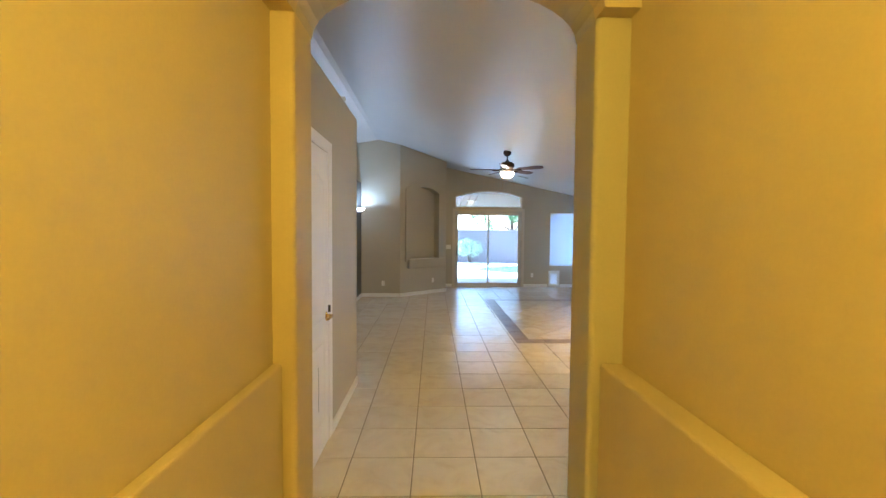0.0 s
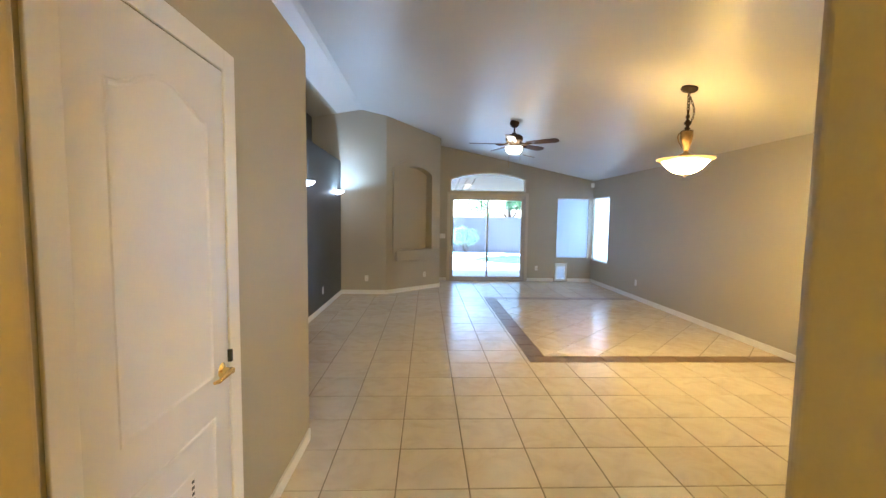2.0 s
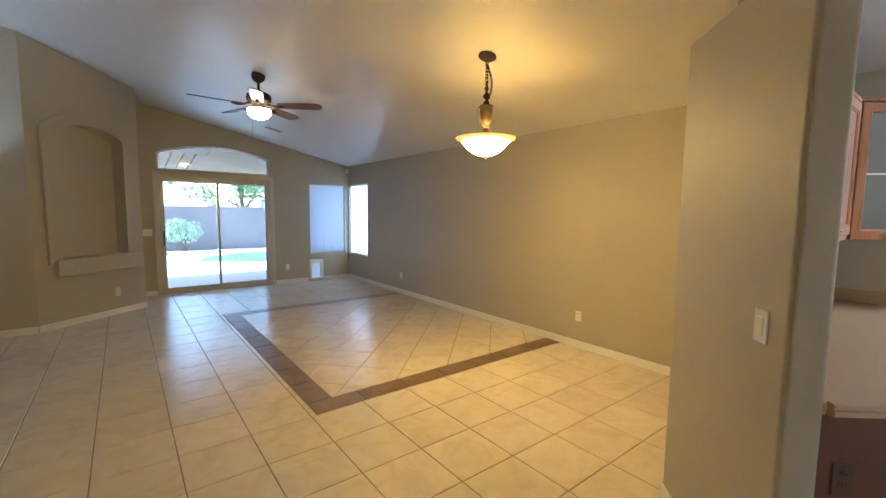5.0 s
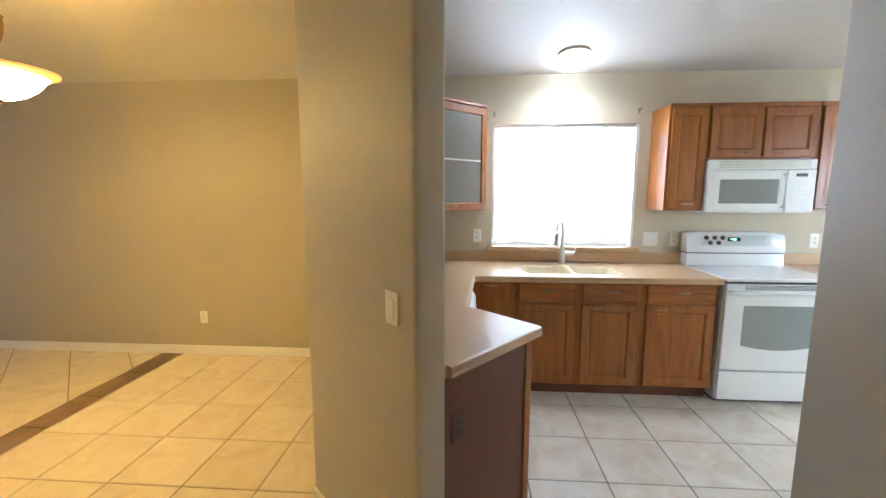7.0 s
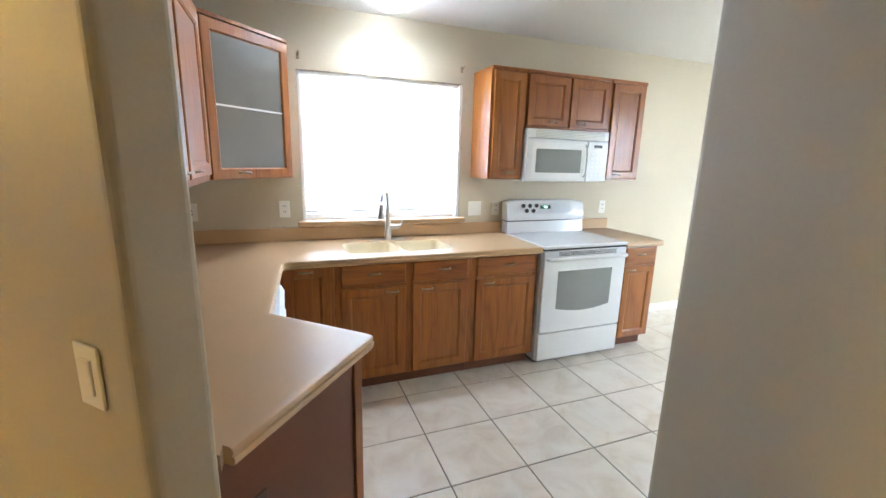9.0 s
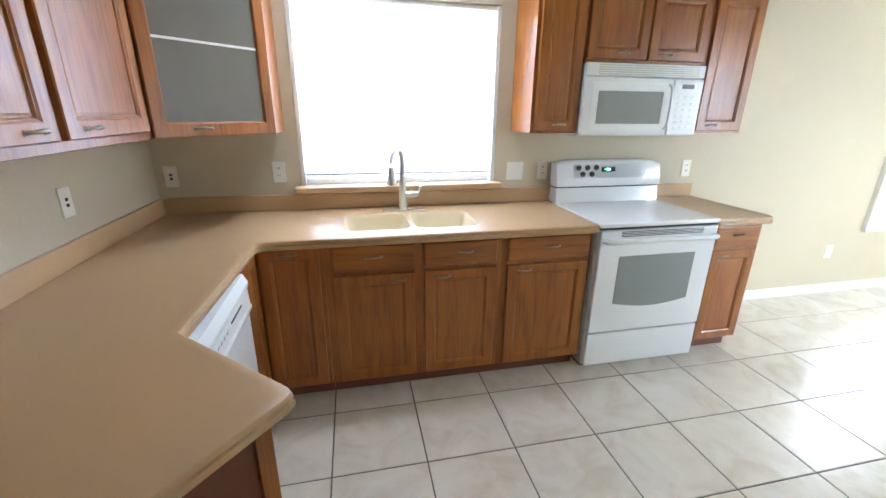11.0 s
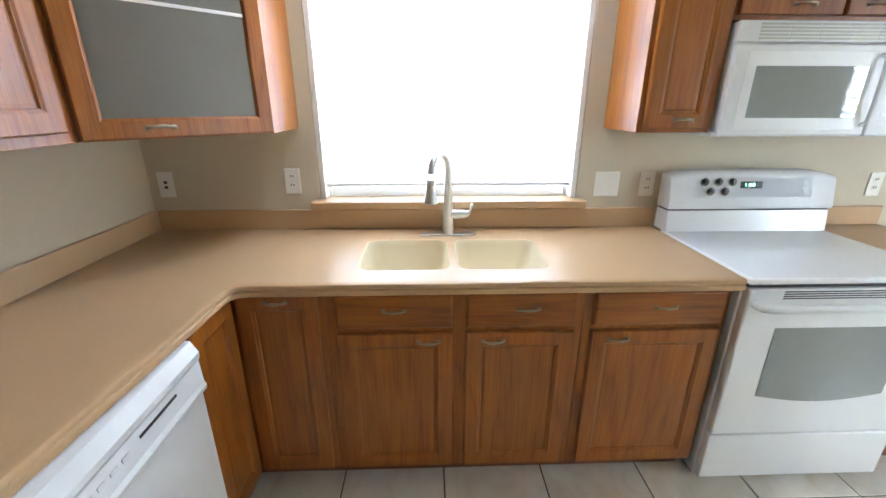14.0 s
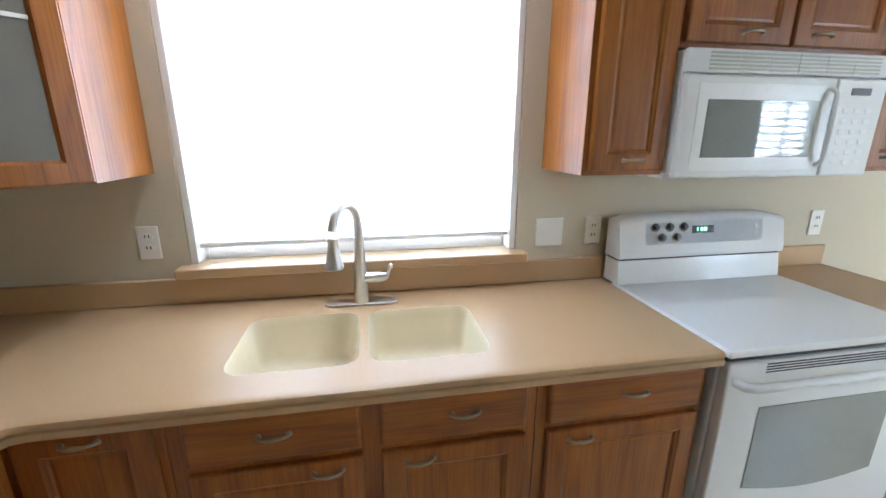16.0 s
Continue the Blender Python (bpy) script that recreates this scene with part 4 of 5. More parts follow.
wall_unit("brown oak wall cabinet beside the kitchen window", 1.540, 1.258, ZU0, [(1.520, 1.266, 1.375, 1.418)])
wall_unit("short brown oak wall cabinet over the microwave with two doors", 1.256, 0.486, 1.752, [(1.244, 0.877, 1.02, 1.80), (0.865, 0.498, 0.76, 1.80)])
wall_unit("narrow brown oak wall cabinet beside the microwave", 0.484, 0.120, ZU0, [(0.464, 0.140, 0.36, 1.418)])
# diagonal glazed corner unit
gc = thing("corner_wall_cabinet", "brown oak corner wall cabinet with a frosted glass door", "cabinet", (4.0, 3.35, ZU0), "wall cabinets")
CY0, CX1, CD = 2.894, 3.515, 3.287
FLOOR_PLAN = [(XE - 0.009, CY0 + 0.017), (UX, CY0 + 0.017), (CX1 + 0.017, CD), (CX1 + 0.017, 3.583), (XE - 0.009, 3.583)]
part("bottom_panel", prism(bmesh.new(), FLOOR_PLAN, "z", ZU0, ZU0 + 0.018), OAK, gc)
part("top_panel", prism(bmesh.new(), FLOOR_PLAN, "z", ZU1 - 0.018, ZU1 - 0.003), OAK, gc)
part("side_panel", one(UX, XE, CY0, CY0 + 0.016, ZU0, ZU1 - 0.003), OAK, gc)
part("side_panel", one(CX1, CX1 + 0.016, CD, 3.592, ZU0, ZU1 - 0.003), OAK, gc)
part("back_panel", one(XE - 0.008, XE, CY0 + 0.017, 3.583, ZU0, ZU1 - 0.003), OAK, gc)
part("back_panel", one(CX1 + 0.017, XE, 3.584, 3.592, ZU0, ZU1 - 0.003), OAK, gc)
dg = Vector((UX - CX1, CY0 - CD, 0))
GL = dg.length
dg.normalize()
GM = Matrix(((dg.x, -dg.y, 0, CX1), (dg.y, dg.x, 0, CD), (0, 0, 1, 0), (0, 0, 0, 1)))
gd = front(gc, "glazed", GM, 0.006, GL - 0.006, ZU0 + 0.004, ZU1 - 0.010, 0.20, ZU0 + 0.035)
bm = one(0.055, GL - 0.055, -0.010, -0.004, ZU0 + 0.055, ZU1 - 0.06)
bm.transform(GM)
pane_ = part("pane", bm, FROST, gd, "frosted grey glass pane")
# the pane is opaque; this added strip imitates the shelf showing through
bm = one(0.062, GL - 0.062, -0.0125, -0.010, 1.738, 1.748, 0.001)
bm.transform(GM)
part("shelf_line", bm, WHITE, gd, "pale strip on the glass standing in for the shelf seen through it")
bm = bmesh.new()
prism(bm, [(XE - 0.02, CY0 + 0.02), (UX + 0.01, CY0 + 0.02), (CX1 + 0.02, CD + 0.012), (CX1 + 0.02, 3.58), (XE - 0.02, 3.58)], "z", 1.735, 1.753)
part("shelf", bm, WHITE, gc, "pale shelf edge behind the glass")
bm = bmesh.new()
prism(bm, [(XE, CY0 - 0.008), (UX - 0.008, CY0 - 0.008), (CX1 - 0.008, CD - 0.012), (CX1 - 0.008, 3.592), (XE, 3.592)], "z", ZU1 - 0.002, ZU1 + 0.014)
part("crown", bm, OAK, gc)
# run on the partition wall
def wall_unit_s(label, x0, x1, fronts):
    cab = thing("wall_cabinet", label, "cabinet", ((x0 + x1) / 2, 3.44, ZU0), "wall cabinets")
    m = at_face(FACE_S, x0, CD)
    part("body", one(x0, x1, CD, 3.592, ZU0, ZU1, 0.002), OAK, cab)
    for a, b, hx in fronts:
        front(cab, "panel", m, a - x0, b - x0, ZU0 + 0.030, ZU1 - 0.022, hx - x0, ZU0 + 0.058)
    part("crown", one(x0, x1, CD - 0.012, 3.592, ZU1 - 0.012, ZU1 + 0.012, 0.004), OAK, cab)


wall_unit_s("brown oak wall cabinet with two raised panel doors", 2.585, 3.513, [(2.60, 2.955, 2.867), (2.990, 3.475, 3.106)])

# ---- windows and shades ----
def window_w(name, label, y0, y1, z0, z1, shade_z, cloth, category="window"):
    """A window in the long wall: vinyl frame, glass and a shade hung inside the reveal."""
    w = tagged(thing(name, label, category, (XE + 0.1, (y0 + y1) / 2, z0)), kind="structure")
    bm = bmesh.new()
    for a, b, c, d in ((y0, y0 + 0.04, z0, z1), (y1 - 0.04, y1, z0, z1), (y0 + 0.04, y1 - 0.04, z0, z0 + 0.045), (y0 + 0.04, y1 - 0.04, z1 - 0.04, z1), ((y0 + y1) / 2 - 0.02, (y0 + y1) / 2 + 0.02, z0 + 0.045, z1 - 0.04)):
        box(bm, XE + 0.075, XE + 0.115, a, b, c, d, 0.003)
    part("window_frame", bm, WHITE, w, "white vinyl frame")
    p = part("pane", one(XE + 0.092, XE + 0.098, y0 + 0.035, y1 - 0.035, z0 + 0.04, z1 - 0.035), PANE, w)
    p.visible_shadow = False
    if cloth is None:
        return w
    bm = bmesh.new()
    n = 44
    rows = []
    for k in range(n + 1):
        z = shade_z + 0.012 + (z1 - 0.03 - shade_z) * k / n
        x = XE + 0.032 + (0.007 if k % 2 else 0.0)
        rows.append((bm.verts.new((x, y0 + 0.030, z)), bm.verts.new((x, y1 - 0.030, z))))
    for a, b in zip(rows, rows[1:]):
        bm.faces.new((a[0], a[1], b[1], b[0]))
    sh = tagged(thing(name.replace("window", "shade"), "white cellular shade lowered over the window", "shade", (XE + 0.03, (y0 + y1) / 2, shade_z)), group="window shades")
    part("cloth", bm, cloth, sh)
    part("bottom_rail", one(XE + 0.022, XE + 0.046, y0 + 0.028, y1 - 0.028, shade_z - 0.006, shade_z + 0.012, 0.004), WHITE, sh)
    part("head_rail", one(XE + 0.015, XE + 0.060, y0 + 0.027, y1 - 0.027, z1 - 0.030, z1 - 0.001, 0.004), WHITE, sh)
    return w


window_w("window_1", "kitchen window over the sink with white frame", 1.63, 2.83, 1.05, 2.066, 1.112, SHADE_K)
window_w("window_2", "narrow side window in the living room", 10.51, 11.38, 0.55, 2.06, 0.57, SHADE_K)
window_w("window_3", "window of the breakfast nook with white frame", -2.88, -1.75, 0.62, 2.0, 0.0, None)
# plantation shutters over the nook window
ps = thing("plantation_shutter", "white plantation shutters with open louvres over the nook window", "shutter", (4.19, -2.315, 0.546))
bm = bmesh.new()
for a, b, c, d in ((-2.95, -2.87, 0.546, 2.06), (-1.76, -1.68, 0.546, 2.06), (-2.87, -1.76, 0.546, 0.63), (-2.87, -1.76, 1.99, 2.06)):
    box(bm, 4.182, XE - 0.0005, a, b, c, d, 0.005)
part("frame", bm, WHITE, ps)
for a, b in ((-2.868, -2.316), (-2.314, -1.762)):
    bm = bmesh.new()
    for y0, y1, z0, z1 in ((a, a + 0.05, 0.632, 1.988), (b - 0.05, b, 0.632, 1.988), (a + 0.05, b - 0.05, 0.632, 0.715), (a + 0.05, b - 0.05, 1.285, 1.345), (a + 0.05, b - 0.05, 1.91, 1.988)):
        box(bm, 4.195, 4.222, y0, y1, z0, z1, 0.003)
    leaf_ = part("shutter_panel", bm, WHITE, ps)
    for z0, n_ in ((0.755, 7), (1.385, 7)):
        for k in range(n_):
            bm = one(-0.040, 0.040, a + 0.051, b - 0.051, -0.004, 0.004, 0.003)
            bm.transform(Matrix.Translation((4.2085, 0, z0 + k * 0.0815)) @ Matrix.Rotation(radians(-24), 4, "Y"))
            part("louvre", bm, WHITE, leaf_)
sill = structure("window_sill", one(4.158, XE + 0.074, 1.598, 2.862, 1.016, 1.052, 0.006, 3), LAMINATE, "tan laminate sill under the kitchen window", "sill")
for y, z in ((2.815, 2.150), (1.643, 2.168)):
    br = thing("curtain_rod_bracket", "small empty curtain rod bracket above the window", "bracket", (XE, y, z), "rod brackets")
    part("plate", one(XE - 0.005, XE, y - 0.010, y + 0.010, z - 0.022, z + 0.022, 0.002), PEWTER, br)
    part("hook", tube(bmesh.new(), [(XE - 0.004, y, z + 0.005), (XE - 0.035, y, z + 0.003), (XE - 0.045, y, z + 0.010), (XE - 0.047, y, z + 0.020)], 0.0045, 8), PEWTER, br)
for y0, y1 in ((1.632, 1.656), (2.804, 2.828)):
    structure("trim_window_jamb", one(XE + 0.004, XE + 0.074, y0, y1, 1.053, 2.064, 0.003), WHITE, "white vinyl jamb strip beside the kitchen shade", "trim")
# far window with its blind
w4 = tagged(thing("window_4", "living room window covered by a pale blind", "window", (3.71, YN + 0.08, 0.586)), kind="structure")
bm = bmesh.new()
for a, b, c, d in ((3.30, 3.34, 0.586, 2.04), (4.09, 4.13, 0.586, 2.04), (3.34, 4.09, 0.586, 0.63), (3.34, 4.09, 2.0, 2.04)):
    box(bm, a, b, YN + 0.075, YN + 0.115, c, d, 0.003)
part("window_frame", bm, WHITE, w4)
p = part("pane", one(3.335, 4.095, YN + 0.092, YN + 0.098, 0.625, 2.005), PANE, w4)
p.visible_shadow = False
bl = thing("vertical_blind", "pale blue-lit cloth blind over the far window", "blind", (3.71, YN + 0.03, 0.60))
for k in range(9):
    x = 3.315 + k * 0.089
    part("vane", one(x, x + 0.092, YN + 0.028 + 0.004 * (k % 2), YN + 0.030 + 0.004 * (k % 2), 0.600, 2.010), SHADE_B, bl)
part("head_rail", one(3.305, 4.125, YN + 0.012, YN + 0.055, 2.010, 2.038, 0.004), WHITE, bl)

w6 = tagged(thing("window_6", "nook window with white horizontal blinds", "window", (1.80, -1.435, 0.9)), kind="structure")
bm = bmesh.new()
for a, b, c, d in ((-1.72, -1.69, 0.9, 2.1), (-1.18, -1.15, 0.9, 2.1), (-1.69, -1.18, 0.9, 0.94), (-1.69, -1.18, 2.06, 2.1), (-1.475, -1.435, 0.94, 2.06)):
    box(bm, 1.80, 1.835, a, b, c, d, 0.003)
part("window_frame", bm, WHITE, w6)
hb = thing("horizontal_blind", "white horizontal slat blind, slats open", "blind", (1.865, -1.435, 0.95))
for k in range(18):
    bm = one(-0.026, 0.026, -1.700, -1.170, -0.0014, 0.0014)
    bm.transform(Matrix.Translation((1.865, 0, 0.965 + k * 0.062)) @ Matrix.Rotation(radians(32), 4, "Y"))
    part("slat", bm, WHITE, hb)
part("head_rail", one(1.845, 1.890, -1.705, -1.165, 2.062, 2.098, 0.003), WHITE, hb)

# ---- sliding patio door and transom ----
sd = tagged(thing("door_1", "aluminium framed sliding glass patio door", "sliding door", (1.65, YN + 0.07, 0)), kind="structure")
bm = bmesh.new()
for a, b, c, d in ((0.735, 0.775, 0.0, 2.075), (2.525, 2.565, 0.0, 2.075), (0.775, 2.525, 0.0, 0.035), (0.775, 2.525, 2.02, 2.075)):
    box(bm, a, b, YN + 0.03, YN + 0.13, c, d, 0.003)
part("door_frame", bm, ALU, sd)
for a, b, y in ((0.775, 1.675, YN + 0.045), (1.635, 2.525, YN + 0.085)):
    bm = bmesh.new()
    for x0, x1, z0, z1 in ((a, a + 0.045, 0.035, 2.02), (b - 0.045, b, 0.035, 2.02), (a + 0.045, b - 0.045, 0.035, 0.105), (a + 0.045, b - 0.045, 1.965, 2.02)):
        box(bm, x0, x1, y, y + 0.032, z0, z1, 0.003)
    s = part("sash", bm, ALU, sd)
    p = part("pane", one(a + 0.04, b - 0.04, y + 0.013, y + 0.019, 0.10, 1.97), PANE, s)
    p.visible_shadow = False
hd = part("pull_handle", one(0.782, 0.806, YN + 0.012, YN + 0.046, 0.86, 1.11, 0.006, 3), BLACK, sd, "black pull handle")
part("latch", one(0.786, 0.802, YN + 0.002, YN + 0.013, 0.96, 1.0, 0.003), BLACK, hd)
bm = bmesh.new()
for a, b, c, d in ((0.665, 0.735, 0.0, 2.145), (2.565, 2.635, 0.0, 2.145), (0.735, 2.565, 2.075, 2.145)):
    box(bm, a, b, YN - 0.014, YN - 0.0005, c, d, 0.004)
structure("trim_patio_door", bm, surface("beige_trim_paint", (0.56, 0.51, 0.42), 0.5, 0.03, 3, 120, 0.05, 0.0006), "beige casing round the patio door", "trim")
tw = tagged(thing("window_5", "arched transom window over the patio door", "window", (1.65, YN + 0.08, 2.165)), kind="structure")
o = [(0.735, 2.165)] + arc(0.735, 2.565, 2.455, 0.17) + [(2.565, 2.165)]
i_ = [(0.765, 2.195)] + arc(0.765, 2.535, 2.445, 0.155) + [(2.535, 2.195)]
bm = bmesh.new()
ya, yb = YN + 0.09, YN + 0.13
R = [[bm.verts.new((x, y, z)) for x, z in pts] for pts, y in ((o, ya), (i_, ya), (i_, yb), (o, yb))]
n = len(o)
for a, b in zip(R, R[1:] + R[:1]):
    for k in range(n):
        bm.faces.new((a[k], a[(k + 1) % n], b[(k + 1) % n], b[k]))
part("window_frame", bm, WHITE, tw)
p = part("pane", prism(bmesh.new(), i_, "y", YN + 0.106, YN + 0.112), PANE, tw)
p.visible_shadow = False
# pet door
pd = tagged(thing("pet_door", "small white framed pet door with a translucent flap", "pet door", (3.475, YN, 0.0)))
bm = bmesh.new()
for a, b, c, d in ((3.325, 3.375, 0.015, 0.455), (3.575, 3.625, 0.015, 0.455), (3.375, 3.575, 0.015, 0.075), (3.375, 3.575, 0.375, 0.455)):
    box(bm, a, b, YN - 0.022, YN + 0.10, c, d, 0.006)
part("frame", bm, PLASTIC, pd)
part("flap", one(3.380, 3.570, YN + 0.045, YN + 0.049, 0.085, 0.372, 0.0015), SHADE_K, pd, "milky translucent flap")

# ---- closet door ----
cd = tagged(thing("door_2", "white moulded closet door, shut, with arched panels", "door", (-0.66, 2.76, 0)), kind="structure")
DYa, DYb, DZ = 2.404, 3.111, 2.062
MDOOR = Matrix(((0, -1, 0, -0.640), (1, 0, 0, DYa), (0, 0, 1, 0.006), (0, 0, 0, 1)))
W, H = DYb - DYa, DZ - 0.006


def moulded(bm, outline, y0):
    """A raised moulding ring and field laid on a door's face; outline in (x, z)."""
    cx, cz = sum(p[0] for p in outline) / len(outline), sum(p[1] for p in outline) / len(outline)
    def inset(d):
        r = []
        m_ = len(outline)
        for k in range(m_):
            a, p, b = Vector(outline[k - 1]), Vector(outline[k]), Vector(outline[(k + 1) % m_])
            n1 = (p - a).normalized()
            n2 = (b - p).normalized()
            v = Vector((-n1.y - n2.y, n1.x + n2.x))
            v = v / max(0.4, v.length_squared) * 2
            if v.dot(Vector((cx, cz)) - p) < 0:
                v = -v
            r.append(p + v * d)
        return r
    rings = [[bm.verts.new((p.x, y, p.y)) for p in inset(d)] for d, y in ((0.0, y0 + 0.001), (0.004, y0 - 0.004), (0.012, y0 - 0.005), (0.020, y0 + 0.0005), (0.030, y0 + 0.0005), (0.055, y0 - 0.004))]
    for a, b in zip(rings, rings[1:]):
        for k in range(len(a)):
            bm.faces.new((a[k], a[(k + 1) % len(a)], b[(k + 1) % len(b)], b[k]))
    bm.faces.new(rings[-1])


bm = one(0, W, -0.036, 0, 0, H, 0.002)
lo = 0.115
swoop = [(lo + (W - 2 * lo) * k / 12, 1.845 + 0.075 * (0.5 - 0.5 * math.cos(2 * math.pi * k / 12))) for k in range(13)]
moulded(bm, [(lo, 0.90)] + swoop + [(W - lo, 0.90)], -0.036)
swoop = [(lo + (W - 2 * lo) * k / 12, 0.755 - 0.0 + 0.0 * k) for k in range(13)]
moulded(bm, [(lo, 0.20), (lo, 0.755), (W - lo, 0.755), (W - lo, 0.20)], -0.036)
bm.transform(MDOOR)
leaf = part("leaf", bm, DOORWHITE, cd, smooth=True)
for k in range(14):
    bm = one(W - 0.290, W - 0.274, -0.0425, -0.034, 0.325 + k * 0.0215, 0.3365 + k * 0.0215, 0.001)
    bm.transform(MDOOR)
    part("vent_slot", bm, BLACK, leaf, "small dark vent slot")
bm = one(W - 0.46, W - 0.268, -0.042, -0.036, 0.305, 0.64, 0.002)
bm.transform(MDOOR)
part("vent_plate", bm, DOORWHITE, leaf)
kp = Vector((-0.608, 3.055, 0.918))
kn = part("lever_handle", lathe(bmesh.new(), [(0, 0.0), (0.031, 0.0), (0.032, 0.004), (0.026, 0.010), (0.014, 0.013), (0.012, 0.03), (0.012, 0.05), (0, 0.05)], (-0.610, 3.055, 0.918), 20, Vector((1, 0, 0))), BRASS, leaf, "polished brass lever handle", True)
part("lever", tube(bmesh.new(), [(-0.572, 3.060, 0.918), (-0.566, 3.04, 0.919), (-0.566, 3.00, 0.916), (-0.568, 2.96, 0.912), (-0.574, 2.938, 0.914)], [0.012, 0.011, 0.009, 0.008, 0.006], 12), BRASS, kn, smooth=True)
bm = bmesh.new()
for a, b, c, d in ((DYa - 0.085, DYa - 0.004, 0, 2.148), (DYb + 0.003, DYb + 0.092, 0, 2.148), (DYa - 0.004, DYb + 0.003, 2.065, 2.148)):
    box(bm, -0.6079, -0.597, a, b, c, d, 0.004, 3)
structure("trim_closet_door", bm, DOORWHITE, "white casing round the closet door", "trim")
structure("closet_latch", one(-0.612, -0.588, DYb - 0.010, DYb + 0.004, 0.935, 0.985, 0.003), BLACK, "dark latch on the door casing", "latch")
hk = thing("ledge_sensor", "small white sensor on the top edge of the closet wall", "sensor", (-0.612, 3.67, 2.595))
part("body", one(-0.640, -0.594, 3.645, 3.695, 2.595, 2.632, 0.010, 3), WHITE, hk)

# ---- lamps ----
pn = thing("pendant_lamp", "bronze chain pendant lamp with a glowing alabaster bowl", "pendant lamp", (2.665, 5.40, 1.94))
px, py = 2.665, 5.40
ztop = zc(px)
part("canopy", lathe(bmesh.new(), [(0, 0.02), (0.072, 0.012), (0.075, -0.004), (0.062, -0.018), (0.030, -0.030), (0.012, -0.036), (0, -0.038)], (px, py, ztop - 0.012), 28, Vector((0.2, 0, 0.98)).normalized()), BRONZE, pn, smooth=True)
zch = ztop - 0.05
nl = 7
step = (zch - 2.55) / nl
for k in range(nl):
    z = zch - step * (k + 0.5)
    pts = []
    for j in range(13):
        a = 2 * math.pi * j / 12
        u, v = 0.013 * math.cos(a), step * 0.68 * math.sin(a)
        pts.append((px + (u if k % 2 else 0), py + (0 if k % 2 else u), z + v))
    part("chain_link", tube(bmesh.new(), pts, 0.0042, 6), BRONZE, pn)
# slack end of the chain that hangs in a loop beside the stem
loop = [(px + 0.006 + 0.052 * math.sin(math.pi * k / 12), py, zch - 0.03 - (zch - 2.45) * k / 12) for k in range(13)]
for k in range(12):
    a, b = Vector(loop[k]), Vector(loop[k + 1])
    mid, d = (a + b) / 2, (b - a)
    across = Vector((0, 1, 0)) if k % 2 else d.normalized().cross(Vector((0, 1, 0)))
    part("chain_link", tube(bmesh.new(), [mid + across * 0.009 * math.cos(j * math.pi / 6) + d * 0.66 * math.sin(j * math.pi / 6) for j in range(13)], 0.0032, 6), BRONZE, pn)
part("finial_stack", lathe(bmesh.new(), [(0, 2.575), (0.007, 2.572), (0.010, 2.558), (0.006, 2.548), (0.012, 2.535), (0.020, 2.520), (0.012, 2.505), (0.009, 2.492), (0.018, 2.480), (0.028, 2.464), (0.030, 2.452), (0.016, 2.440), (0.011, 2.428), (0.020, 2.416), (0.029, 2.406), (0.016, 2.396), (0.014, 2.390), (0.052, 2.386), (0.058, 2.379), (0.0, 2.374)], (px, py, 0), 24), BRONZE, pn, smooth=True)
for k in range(3):
    a = radians(20 + 120 * k)
    part("scroll", tube(bmesh.new(), [(px + r * math.cos(a), py + r * math.sin(a), z) for r, z in ((0.050, 2.372), (0.066, 2.366), (0.076, 2.345), (0.070, 2.300), (0.050, 2.255), (0.034, 2.225))], [0.004, 0.005, 0.006, 0.005, 0.004, 0.004], 8), GOLDBRONZE, pn, smooth=True)
part("urn", lathe(bmesh.new(), [(0.052, 2.378), (0.056, 2.350), (0.053, 2.310), (0.044, 2.272), (0.030, 2.240), (0.022, 2.225), (0.028, 2.215), (0.020, 2.200), (0.024, 2.185), (0.034, 2.172), (0.062, 2.160), (0.078, 2.140), (0.086, 2.118), (0.0, 2.112)], (px, py, 0), 28), GOLDBRONZE, pn, "mottled antique gold urn", True)
bowl_ = part("bowl", lathe(bmesh.new(), [(0.0, 1.974), (0.056, 1.978), (0.106, 1.998), (0.156, 2.036), (0.186, 2.074), (0.203, 2.093), (0.193, 2.097)], (px, py, 0), 48), BOWL, pn, "glowing cream alabaster glass bowl", True)
part("rim", lathe(bmesh.new(), [(0.201, 2.0935), (0.214, 2.096), (0.247, 2.110), (0.252, 2.120), (0.203, 2.1085)], (px, py, 0), 48), RIM, bowl_, "amber flared glass rim", True)
part("bowl_lining", lathe(bmesh.new(), [(0.203, 2.108), (0.175, 2.080), (0.143, 2.046), (0.10, 2.008), (0.0, 1.986)], (px, py, 0), 48), LINING, bowl_, smooth=True)
part("bottom_finial", lathe(bmesh.new(), [(0, 1.940), (0.007, 1.944), (0.010, 1.952), (0.006, 1.960), (0.016, 1.966), (0.020, 1.974), (0.0, 1.980)], (px, py, 0), 20), BRONZE, pn, smooth=True)

